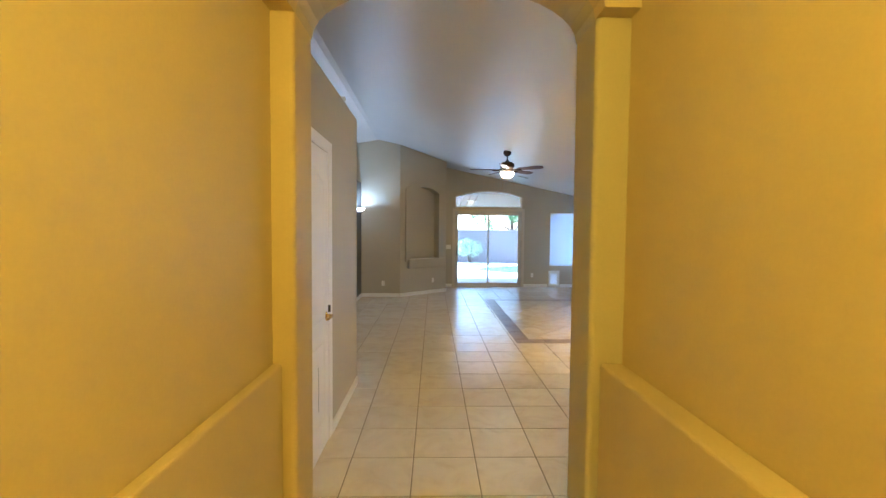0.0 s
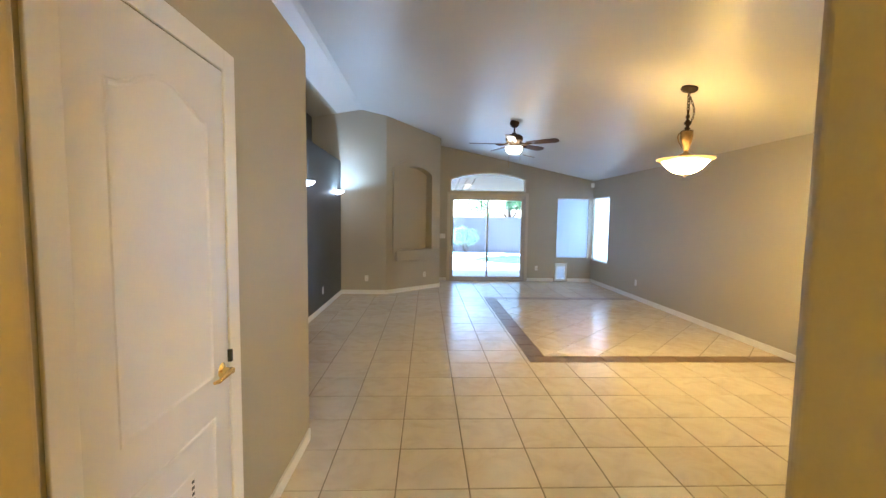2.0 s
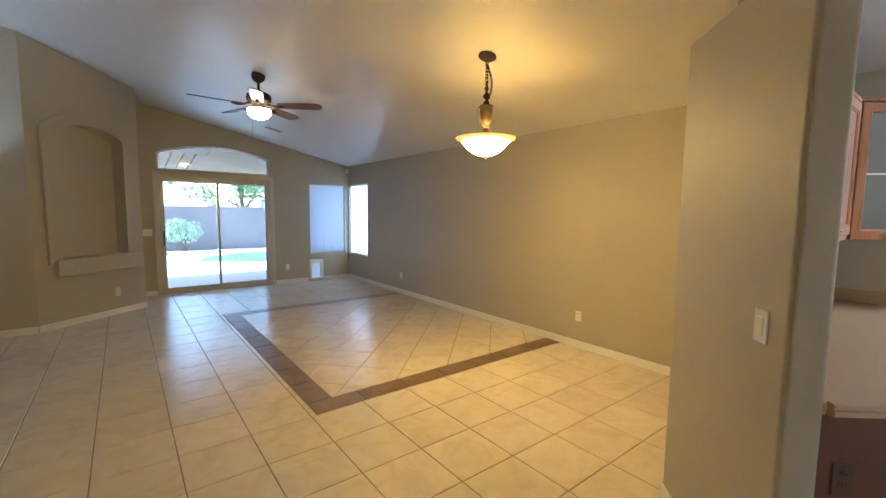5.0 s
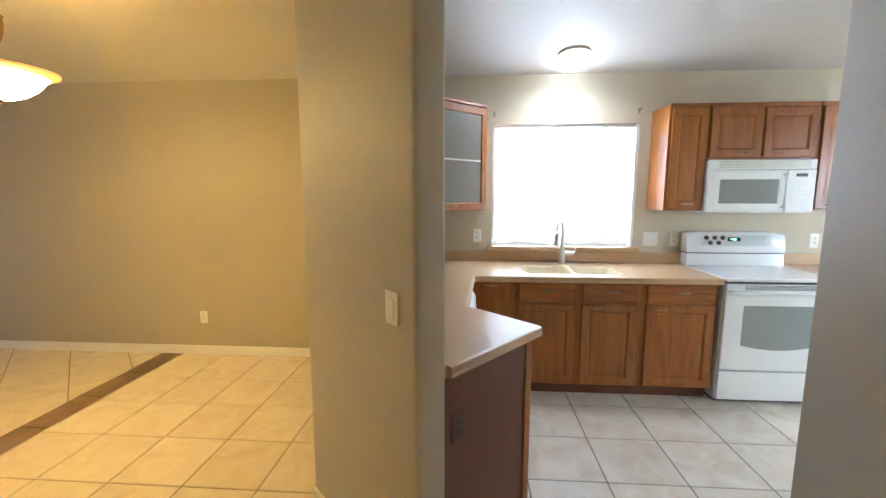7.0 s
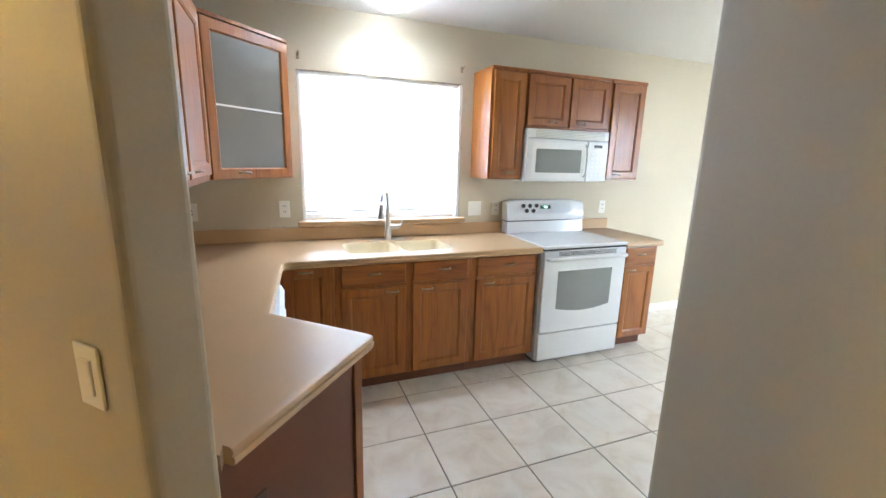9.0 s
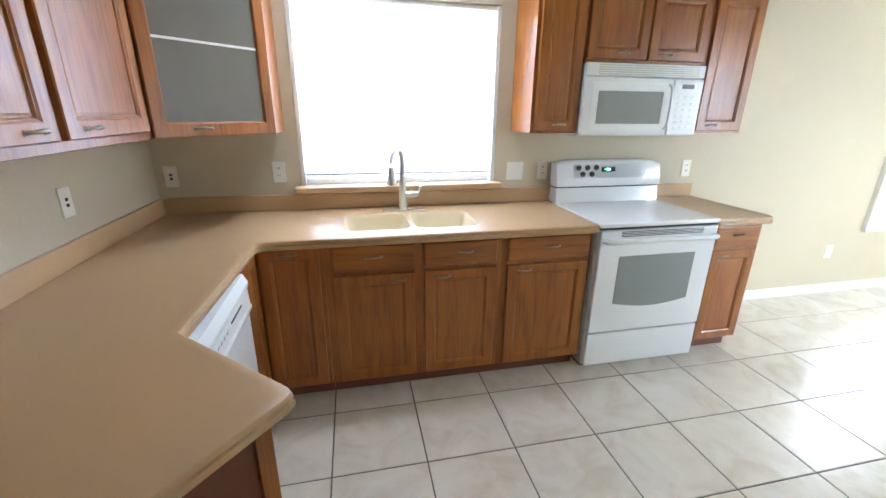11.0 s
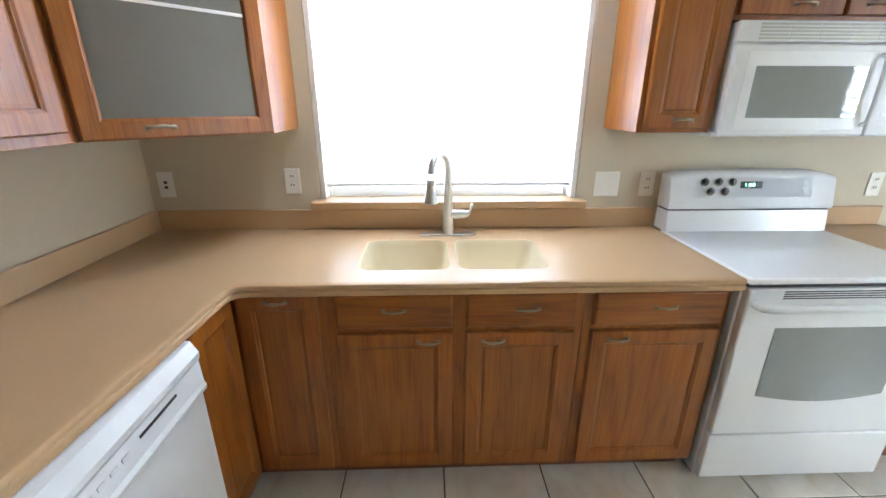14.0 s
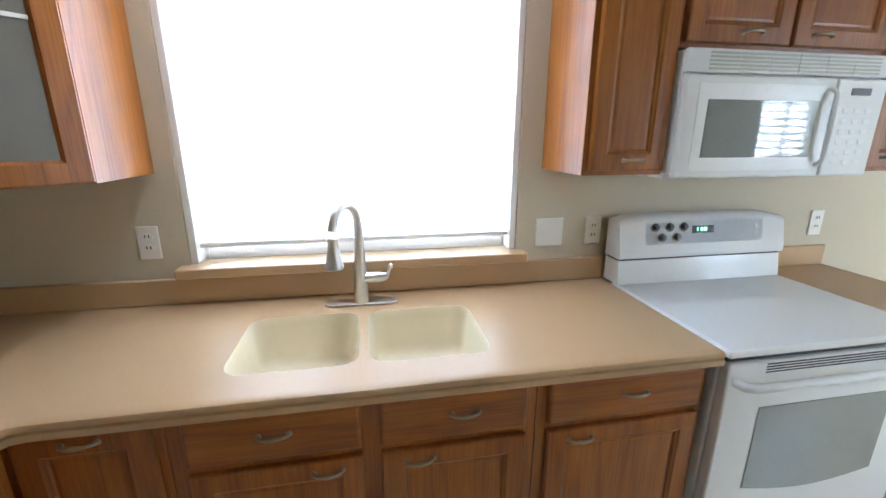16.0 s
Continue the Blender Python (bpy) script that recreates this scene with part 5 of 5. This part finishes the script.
fn = thing("ceiling_fan", "bronze ceiling fan with wooden blades and a lit bowl", "ceiling fan", (1.52, 7.92, 2.50))
fx, fy = 1.52, 7.92
zf = zc(fx)
part("canopy", lathe(bmesh.new(), [(0, 0.03), (0.070, 0.02), (0.074, 0.0), (0.070, -0.030), (0.045, -0.062), (0.018, -0.075), (0, -0.076)], (fx, fy, zf - 0.025), 28, Vector((0.2, 0, 0.98)).normalized()), BRONZE, fn, smooth=True)
part("downrod", tube(bmesh.new(), [(fx, fy, zf - 0.09), (fx, fy, 2.82)], 0.013, 12), BRONZE, fn)
part("motor", lathe(bmesh.new(), [(0, 2.735), (0.03, 2.73), (0.04, 2.71), (0.085, 2.70), (0.125, 2.675), (0.135, 2.64), (0.128, 2.605), (0.10, 2.585), (0.075, 2.565), (0.07, 2.53), (0.085, 2.515), (0.0, 2.51)], (fx, fy, 0.12), 36), BRONZE, fn, smooth=True)
part("light_bowl", lathe(bmesh.new(), [(0.0, 2.405), (0.05, 2.409), (0.09, 2.425), (0.118, 2.455), (0.128, 2.490), (0.125, 2.512), (0.08, 2.515)], (fx, fy, 0.12), 36), OPAL, fn, "lit opal glass bowl", True)
BLADE = wood("fan_blade_wood", (0.05, 0.02, 0.008), (0.11, 0.045, 0.018), (0.17, 0.075, 0.03), "x", 0.4)
for k in range(5):
    a = radians(37 + 72 * k)
    bm = bmesh.new()
    prism(bm, [(0.20, -0.052), (0.30, -0.062), (0.58, -0.070), (0.635, -0.060), (0.660, -0.030), (0.666, 0.0), (0.660, 0.030), (0.635, 0.060), (0.58, 0.070), (0.30, 0.062), (0.20, 0.052)], "z", -0.004, 0.004)
    m = Matrix.Translation((fx, fy, 2.678)) @ Matrix.Rotation(a, 4, "Z") @ Matrix.Diagonal((1.06, 1.06, 1.0, 1.0)) @ Matrix.Rotation(radians(-13), 4, "X")
    bm.transform(m)
    b = part("blade", bm, BLADE, fn, "dark stained wooden blade")
    bm = tube(bmesh.new(), [(0.09, 0, 0.012), (0.15, 0, -0.010), (0.21, 0, -0.012), (0.27, 0, -0.008)], [0.016, 0.013, 0.020, 0.012], 10)
    bm.transform(m)
    part("blade_arm", bm, BRONZE, b)
for s in (-1, 1):
    part("pull_chain", tube(bmesh.new(), [(fx + s * 0.075, fy - 0.05, 2.64), (fx + s * 0.088, fy - 0.055, 2.59), (fx + s * 0.088, fy - 0.055, 2.36 + 0.05 * s)], 0.0022, 6), BRASS, fn)

for y in (7.19, 9.17):
    sc = thing("wall_sconce", "half-bowl wall sconce lit on the charcoal wall", "wall lamp", (-1.497, y, 1.95), "wall sconces")
    part("back_plate", one(-1.497, -1.480, y - 0.05, y + 0.05, 1.90, 2.05, 0.008), BRONZE, sc)
    bm = bmesh.new()
    rows = []
    for r, z in ((0.02, 1.925), (0.075, 1.940), (0.115, 1.965), (0.135, 1.995), (0.130, 1.997), (0.105, 1.972), (0.06, 1.952)):
        rows.append([bm.verts.new((-1.480 + r * math.sin(math.pi * k / 16), y + 1.05 * r * math.cos(math.pi * k / 16), z)) for k in range(17)])
    for a, b in zip(rows, rows[1:]):
        for k in range(16):
            bm.faces.new((a[k], a[k + 1], b[k + 1], b[k]))
    part("glass_bowl", bm, SCONCE_GLASS, sc, "lit frosted half bowl", True)
    part("finial", lathe(bmesh.new(), [(0, 1.898), (0.008, 1.902), (0.011, 1.912), (0.007, 1.922), (0.016, 1.930), (0, 1.934)], (-1.452, y, 0), 14), BRONZE, sc, smooth=True)
    part("rim", tube(bmesh.new(), [(-1.480 + 0.138 * math.sin(math.pi * k / 16), y + 0.145 * math.cos(math.pi * k / 16), 2.0) for k in range(17)], 0.006, 8), BRONZE, sc, smooth=True)

kl = thing("kitchen_ceiling_light", "round flush opal ceiling light, switched on", "ceiling light", (3.93, 2.25, zc(3.93)))
kn_ = Vector((0.2037, 0, 0.979))
zk = zc(3.93)
part("base", lathe(bmesh.new(), [(0, 0.01), (0.125, 0.008), (0.130, -0.004), (0.122, -0.022), (0, -0.024)], (3.93, 2.25, zk - 0.008), 36, kn_), PEWTER, kl, smooth=True)
part("glass", lathe(bmesh.new(), [(0.118, -0.022), (0.135, -0.030), (0.138, -0.045), (0.115, -0.072), (0.06, -0.090), (0, -0.095)], (3.93, 2.25, zk - 0.008), 36, kn_), OPAL_COOL, kl, "lit white opal glass", True)


# ---- plates, vents, sensors ----
def plate(name, label, category, m, kind, w=0.070, h=0.115, mat_=None):
    """A wall plate whose back lies on its local y = 0 and that faces -y."""
    o = m.translation
    ob = thing(name, label, category, o, category + "s")
    mt = mat_ or PLASTIC
    bm = one(-w / 2, w / 2, -0.006, 0, -h / 2, h / 2, 0.003)
    bm.transform(m)
    f = part("cover", bm, mt, ob)
    if kind == "outlet":
        for z in (-0.020, 0.020):
            bm = bmesh.new()
            prism(bm, [(0.017 * math.cos(a), z + 0.0145 * math.sin(a)) for a in [radians(k * 30) for k in range(12)]], "y", -0.008, -0.004)
            bm.transform(m)
            r = part("receptacle", bm, mt, f)
            for x in (-0.006, 0.006):
                bm = one(x - 0.0018, x + 0.0018, -0.0092, -0.007, z - 0.001, z + 0.009)
                bm.transform(m)
                part("slot", bm, BLACK, r)
    elif kind == "jack":
        for z in (-0.012, 0.010):
            bm = one(-0.007, 0.007, -0.009, -0.004, z - 0.006, z + 0.006, 0.001)
            bm.transform(m)
            part("socket", bm, BLACK, f)
    elif kind == "rocker":
        bm = one(-0.016, 0.016, -0.0095, -0.004, -0.033, 0.033, 0.002)
        bm.transform(m)
        part("rocker", bm, mt, f)
    elif kind == "toggle":
        bm = one(-0.005, 0.005, -0.016, -0.004, -0.020, 0.002, 0.002)
        bm.transform(m)
        part("toggle", bm, mt, f)
    return ob


PE = at_face(FACE_W, XE, 0)
for y, z, k, w in ((2.948, 1.138, "outlet", 0.072), (1.492, 1.118, "double", 0.116), (1.30, 1.118, "outlet", 0.072), (0.185, 1.112, "outlet", 0.072), (3.515, 1.125, "jack", 0.072)):
    if k == "double":
        plate("switch_plate", "blank white double wall plate above the worktop", "switch", at_face(FACE_W, XE, y, z), "none", w)
    else:
        plate("wall_outlet" if k == "outlet" else "phone_jack", "white wall outlet above the worktop" if k == "outlet" else "white phone jack plate above the worktop", "outlet" if k == "outlet" else "jack", at_face(FACE_W, XE, y, z), k)
plate("phone_jack", "white jack plate on the wall over the worktop", "jack", at_face(FACE_S, 3.445, 3.592, 1.148), "jack")
plate("wall_outlet", "white wall outlet low on the long wall", "outlet", at_face(FACE_W, XE, 5.48, 0.357), "outlet")
plate("wall_outlet", "white wall outlet low on the long wall", "outlet", at_face(FACE_W, XE, 9.2, 0.33), "outlet")
plate("wall_outlet", "white wall outlet low on the nook wall", "outlet", at_face(FACE_W, XE, -1.40, 0.38), "outlet")
plate("wall_outlet", "white wall outlet low on the patio wall", "outlet", at_face(FACE_S, 2.87, YN, 0.33), "outlet")
plate("light_switch", "white triple light switch beside the patio door", "switch", at_face(FACE_S, 0.56, YN, 1.09), "rocker", 0.13)
plate("wall_outlet", "white wall outlet low on the tan end wall", "outlet", at_face(FACE_S, -1.0, 9.61, 0.312), "outlet")
plate("wall_outlet", "white wall outlet on the angled pier", "outlet", PIER @ Matrix.Translation((0.985, 0, 0.315)), "outlet")
plate("wall_outlet", "white wall outlet low on the charcoal wall", "outlet", Matrix(((0, -1, 0, -1.497), (1, 0, 0, 8.17), (0, 0, 1, 0.32), (0, 0, 0, 1))), "outlet")
SW = Matrix(((-0.7071, 0.7071, 0, 1.955), (-0.7071, -0.7071, 0, 3.258), (0, 0, 1, 1.128), (0, 0, 0, 1)))
plate("light_switch", "white rocker light switch on the angled wall end", "switch", SW, "rocker")
plate("light_switch", "white rocker light switch beside the kitchen opening", "switch", Matrix(((-0.7071, -0.7071, 0, 1.240), (0.7071, -0.7071, 0, 2.259), (0, 0, 1, 1.195), (0, 0, 0, 1))), "rocker")
BROWNPL = surface("brown_plastic", (0.10, 0.045, 0.025), 0.4, 0.1, 8, 120, 0.05, 0.0004)
plate("wall_outlet", "brown outlet on the peninsula end panel", "outlet", PM @ Matrix.Translation((0.10, 0, 0.62)), "outlet", mat_=BROWNPL)

vt = thing("ceiling_vent", "white louvred air vent in the sloping ceiling", "vent", (2.325, 10.25, zc(2.325)))
VM = Matrix.Translation((2.325, 10.25, zc(2.325))) @ Matrix.Rotation(math.atan(0.208), 4, "Y")
bm = bmesh.new()
for a, b, c, d in ((-0.15, 0.15, -0.08, -0.06), (-0.15, 0.15, 0.06, 0.08), (-0.15, -0.13, -0.06, 0.06), (0.13, 0.15, -0.06, 0.06)):
    box(bm, a, b, c, d, -0.008, 0.0, 0.002)
bm.transform(VM)
part("frame", bm, CEIL, vt)
for k in range(5):
    bm = one(-0.13, 0.13, -0.056 + k * 0.024, -0.044 + k * 0.024, -0.007, -0.002)
    bm.transform(VM)
    part("slat", bm, PEWTER, vt)
ms = thing("alarm_sensor", "small white alarm sensor in the corner", "sensor", (4.17, 11.37, 2.36))
bm = bmesh.new()
prism(bm, [(4.22, 11.418), (4.155, 11.418), (4.15, 11.40), (4.20, 11.35), (4.22, 11.355)], "z", 2.31, 2.41, 0.006)
part("body", bm, PLASTIC, ms)

# ---- garden ----
def stuff(name, bm, material, label, category):
    return tagged(part(name, bm, material), label, category, kind="stuff")


CONC = surface("patio_concrete", (0.46, 0.44, 0.41), 0.8, 0.08, 1.5, 60, 0.3, 0.003)
GRAVEL = surface("pale_gravel", (0.60, 0.58, 0.55), 0.9, 0.18, 0.8, 30, 0.8, 0.02)
LAWN = surface("lawn", (0.07, 0.13, 0.035), 0.9, 0.35, 1.5, 40, 0.8, 0.03)
BLOCK = surface("block_wall", (0.20, 0.17, 0.16), 0.85, 0.12, 1.5, 40, 0.5, 0.006)
LEAF = surface("leaves", (0.09, 0.17, 0.05), 0.55, 0.4, 3, 20, 0.0)
LEAF_PALE = surface("pale_leaves", (0.27, 0.33, 0.20), 0.55, 0.3, 3, 20, 0.0)
BARK = surface("bark", (0.12, 0.08, 0.05), 0.9, 0.3, 4, 30, 0.8, 0.02)
structure("ground", one(-300, 300, YN + 0.15, 600, -0.6, -0.09), GRAVEL, "pale gravel yard", "ground")
structure("pavement_patio", one(-3, 7.5, YN + 0.15, 14.6, -0.09, -0.03, 0.01), CONC, "grey concrete patio slab", "pavement")
bm = bmesh.new()
prism(bm, [(4.7 + 2.6 * math.cos(radians(k * 15)) * (1 + 0.06 * math.sin(k * 2.1)), 17.6 + 1.55 * math.sin(radians(k * 15)) * (1 + 0.08 * math.cos(k * 1.7))) for k in range(24)], "z", -0.09, -0.06)
structure("lawn", bm, LAWN, "green lawn patch in the gravel yard", "lawn")
rnd = random.Random(4)
bm = bmesh.new()
for k in range(2600):
    a, r = rnd.uniform(0, 2 * math.pi), math.sqrt(rnd.random())
    x, y, hgt, t = 4.7 + 2.5 * r * math.cos(a), 17.6 + 1.45 * r * math.sin(a), rnd.uniform(0.012, 0.03), rnd.uniform(0, math.pi)
    v = [bm.verts.new(p) for p in ((x - 0.012 * math.cos(t), y - 0.012 * math.sin(t), -0.062), (x + 0.012 * math.cos(t), y + 0.012 * math.sin(t), -0.062), (x + rnd.uniform(-0.02, 0.02), y + rnd.uniform(-0.02, 0.02), -0.06 + hgt))]
    bm.faces.new(v)
stuff("grass", bm, LAWN, "short green grass blades of the lawn", "grass")
# low edging stones in front of the planting bed
edge = tagged(thing("garden_edging", "curved row of pale edging stones", "edging", (0.4, 19.45, -0.09)))
for k in range(15):
    x = -2.6 + k * 0.42
    y = 19.45 - 0.2 * math.sin(k * 0.45)
    part("stone", one(x, x + 0.38, y, y + 0.16, -0.09, 0.02, 0.02), CONC, edge)
# block wall at the end of the yard
bw = structure("garden_wall", one(-14, 18, 21.02, 21.16, -0.2, 1.52), BLOCK, "tan block wall closing the yard", "wall")
course, length = 0.2, 0.4
for r in range(9):
    for c in range(14):
        x = -0.9 + c * length + (0.2 if r % 2 else 0.0)
        me_box = one(x + 0.006, x + length - 0.006, 21.008, 21.03, -0.19 + r * course, -0.19 + (r + 1) * course - 0.012, 0.003, 1)
        part("block", me_box, BLOCK, bw)
part("cap", one(-14, 18, 20.98, 21.20, 1.52, 1.60, 0.01), BLOCK, bw)


def leaves(bm, mid, radii, count, size, r):
    for _ in range(count):
        d = Vector((r.gauss(0, 1), r.gauss(0, 1), r.gauss(0, 1))).normalized() * (r.random() ** 0.4)
        p = Vector(mid) + Vector((d.x * radii[0], d.y * radii[1], d.z * radii[2]))
        q = Euler((r.uniform(0, 6.3), r.uniform(0, 6.3), r.uniform(0, 6.3))).to_matrix()
        s = size * r.uniform(0.6, 1.4)
        bm.faces.new([bm.verts.new(p + q @ Vector(c)) for c in ((-s, 0, 0), (0, -0.42 * s, 0.1 * s), (s, 0, 0), (0, 0.42 * s, 0.1 * s))])


def shrub(x, y, w, h, material, label):
    sb = thing("shrub", label, "shrub", (x, y, -0.09), "garden shrubs")
    bm = bmesh.new()
    r = random.Random(int(x * 100) + 7)
    for k in range(7):
        a = r.uniform(0, 6.28)
        tube(bm, [(x, y, -0.09), (x + 0.15 * w * math.cos(a), y + 0.15 * w * math.sin(a), h * 0.3), (x + 0.35 * w * math.cos(a), y + 0.3 * w * math.sin(a), h * 0.75)], [0.02, 0.014, 0.006], 6)
    part("stems", bm, BARK, sb)
    bm = bmesh.new()
    for k in range(9):
        a = r.uniform(0, 6.28)
        leaves(bm, (x + 0.32 * w * math.cos(a) * r.random() ** 0.5, y + 0.3 * w * math.sin(a) * r.random() ** 0.5, h * r.uniform(0.35, 0.75)), (w * 0.25, w * 0.25, h * 0.24), 170, 0.05, r)
    part("foliage", bm, material, sb)


shrub(1.95, 20.2, 1.5, 1.30, LEAF_PALE, "pale green bushy shrub in front of the block wall")
shrub(-0.6, 20.2, 1.3, 0.9, LEAF_PALE, "low pale green shrub by the block wall")
shrub(5.4, 20.2, 1.0, 1.5, LEAF, "green shrub growing against the block wall")


def tree(x, y, h, w, seed, label):
    tr = thing("tree", label, "tree", (x, y, -0.09), "trees behind the wall")
    r = random.Random(seed)
    bm = bmesh.new()
    tube(bm, [(x, y, -0.1), (x + 0.05, y, h * 0.25), (x - 0.05, y + 0.05, h * 0.5), (x, y, h * 0.8)], [0.16, 0.12, 0.09, 0.03], 10)
    tips = []
    for k in range(9):
        a, z0 = r.uniform(0, 6.28), h * r.uniform(0.28, 0.6)
        t = (x + w * 0.75 * math.cos(a), y + w * 0.6 * math.sin(a), z0 + h * r.uniform(0.0, 0.32))
        tips.append(t)
        tube(bm, [(x, y, z0), (x + w * 0.3 * math.cos(a), y + w * 0.3 * math.sin(a), z0 + 0.18 * h * r.random()), t], [0.06, 0.04, 0.012], 7)
    part("trunk", bm, BARK, tr)
    bm = bmesh.new()
    for t in tips + [(x, y, h * 0.85)]:
        leaves(bm, t, (w * 0.34, w * 0.34, h * 0.13), 320, 0.085, r)
    part("crown", bm, LEAF, tr)


tree(0.8, 24.5, 4.6, 2.0, 3, "green broadleaf tree behind the block wall")
tree(4.6, 23.4, 4.2, 2.2, 5, "green broadleaf tree behind the block wall")
tree(-3.2, 26.0, 5.0, 2.4, 8, "green broadleaf tree behind the block wall")
tree(8.4, 26.0, 5.2, 2.4, 9, "green broadleaf tree behind the block wall")

# patio cover seen through the transom
pc = thing("patio_cover", "patio cover with beige ceiling boards and open rafters at one end", "patio cover", (1.65, 13.0, 2.6))
PCY0, PCY1 = YN + 0.16, 14.4
pz = lambda y: 2.64 - 0.10 * (y - PCY0)
def board(x0, x1, y0, y1, thick):
    return prism(bmesh.new(), [(y0, pz(y0)), (y1, pz(y1)), (y1, pz(y1) + thick), (y0, pz(y0) + thick)], "x", x0, x1)
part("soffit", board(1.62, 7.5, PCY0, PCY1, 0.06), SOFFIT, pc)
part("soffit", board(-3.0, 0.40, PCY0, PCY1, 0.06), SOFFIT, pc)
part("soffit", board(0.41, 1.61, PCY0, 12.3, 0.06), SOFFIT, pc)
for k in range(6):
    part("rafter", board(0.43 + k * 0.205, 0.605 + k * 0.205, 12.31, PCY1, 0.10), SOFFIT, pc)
part("beam", one(-3, 7.5, 14.41, 14.52, 2.24, 2.44, 0.006), TAN, pc)
for x in (-2.9, 7.3):
    part("post", one(x - 0.07, x + 0.07, 14.40, 14.54, -0.03, 2.24, 0.006), TAN, pc)

# ---- floor tiles ----
floor = structure("floor", one(-1.6, 4.3, -1.7, YN + 0.05, -0.12, -0.004), GROUT, "beige ceramic tile floor with a brown inlaid border", "floor")
BX0, BX1, BY0, BY1, BW = 1.304, XE, 5.715, 9.36, 0.20
X0, Y0 = 0.024, 4.485
g = Y0 - 2 * PITCH_Y
whole = grid(X0, Y0, PITCH, PITCH_Y, (-1.6, XE, -1.6, YN))
plain, cut_x, cut_y, corner = [], [], [], []
for c in whole:
    (ax, ay), (bx, by) = c[0], c[2]
    if bx < BX0 + 0.02 or by < BY0 + 0.02 or ay > BY1 - 0.02:
        plain.append(c)
    elif ax < BX0 and ay > BY0 and by < BY1:
        cut_x.append(c)
    elif ax > BX0:
        cut_y.append(c)
    else:
        corner.append(c)
lay(floor, plain, [(-1.497, XE, g, YN), (-1.497, 1.865, 2.0, g), (-0.525, 0.96, -1.6, 2.0)], TILE)
lay(floor, cut_x, [(-1.497, BX0 - 0.003, g, YN)], TILE)
lay(floor, cut_y, [(BX0 - 0.003, XE, g, BY0 - 0.003), (BX0 - 0.003, XE, BY1 + 0.003, YN)], TILE)
lay(floor, corner, [(-1.497, BX0 - 0.003, g, YN), (BX0 - 0.003, XE, g, BY0 - 0.003), (BX0 - 0.003, XE, BY1 + 0.003, YN)], TILE)


def beside(cells, side):
    """Cells cut along the foot of the angled wall; side 1 keeps the dining side, -1 the kitchen side."""
    p, n = Vector((1.900, 3.128)), Vector((-0.7053, 0.7089)) * side
    out = []
    for poly in cells:
        d = [(Vector(q) - p).dot(n) for q in poly]
        cut = []
        for k, q in enumerate(poly):
            e = (k + 1) % len(poly)
            if d[k] >= 0:
                cut.append(q)
            if d[k] * d[e] < 0:
                s = d[k] / (d[k] - d[e])
                cut.append((q[0] + (poly[e][0] - q[0]) * s, q[1] + (poly[e][1] - q[1]) * s))
        if len(cut) > 2 and area(cut) > 0.002:
            out.append(cut)
    return out


lay(floor, beside(whole, 1), [(1.867, 2.46, 3.12, g - 0.002)], TILE)
cells = []
for k in range(9):
    y = BY0 + BW + 0.003 + k * PITCH
    if y < BY1 - BW:
        cells.append([(BX0, y), (BX0 + BW, y), (BX0 + BW, min(y + PITCH, BY1 - BW)), (BX0, min(y + PITCH, BY1 - BW))])
for y in (BY0, BY1 - BW):
    for k in range(8):
        x = BX0 + k * PITCH
        if x < XE - 0.02:
            cells.append([(x, y), (min(x + PITCH, XE), y), (min(x + PITCH, XE), y + BW), (x, y + BW)])
lay(floor, cells, [(BX0, XE, BY0, BY1)], TILE_B)
h = PITCH * math.sqrt(2) / 2
cx0, cy0 = 2.86, 7.54
cells = []
for i in range(-8, 9):
    for j in range(-8, 9):
        cx, cy = cx0 + (i - j) * h, cy0 + (i + j) * h
        cells.append([(cx - h, cy), (cx, cy - h), (cx + h, cy), (cx, cy + h)])
lay(floor, cells, [(BX0 + BW + 0.003, XE, BY0 + BW + 0.003, BY1 - BW - 0.003)], TILE)
floor_k = structure("floor_kitchen", one(1.902, 4.3, -3.3, 3.65, -0.1204, -0.0035), GROUT_K, "pale ceramic kitchen floor tiles with dark grout", "floor")
lay(floor_k, beside(grid(3.48, 2.275, 0.401, 0.4155, (1.90, XE, -3.2, 3.6)), -1), [(1.904, XE, -3.2, 3.59)], TILE_K)
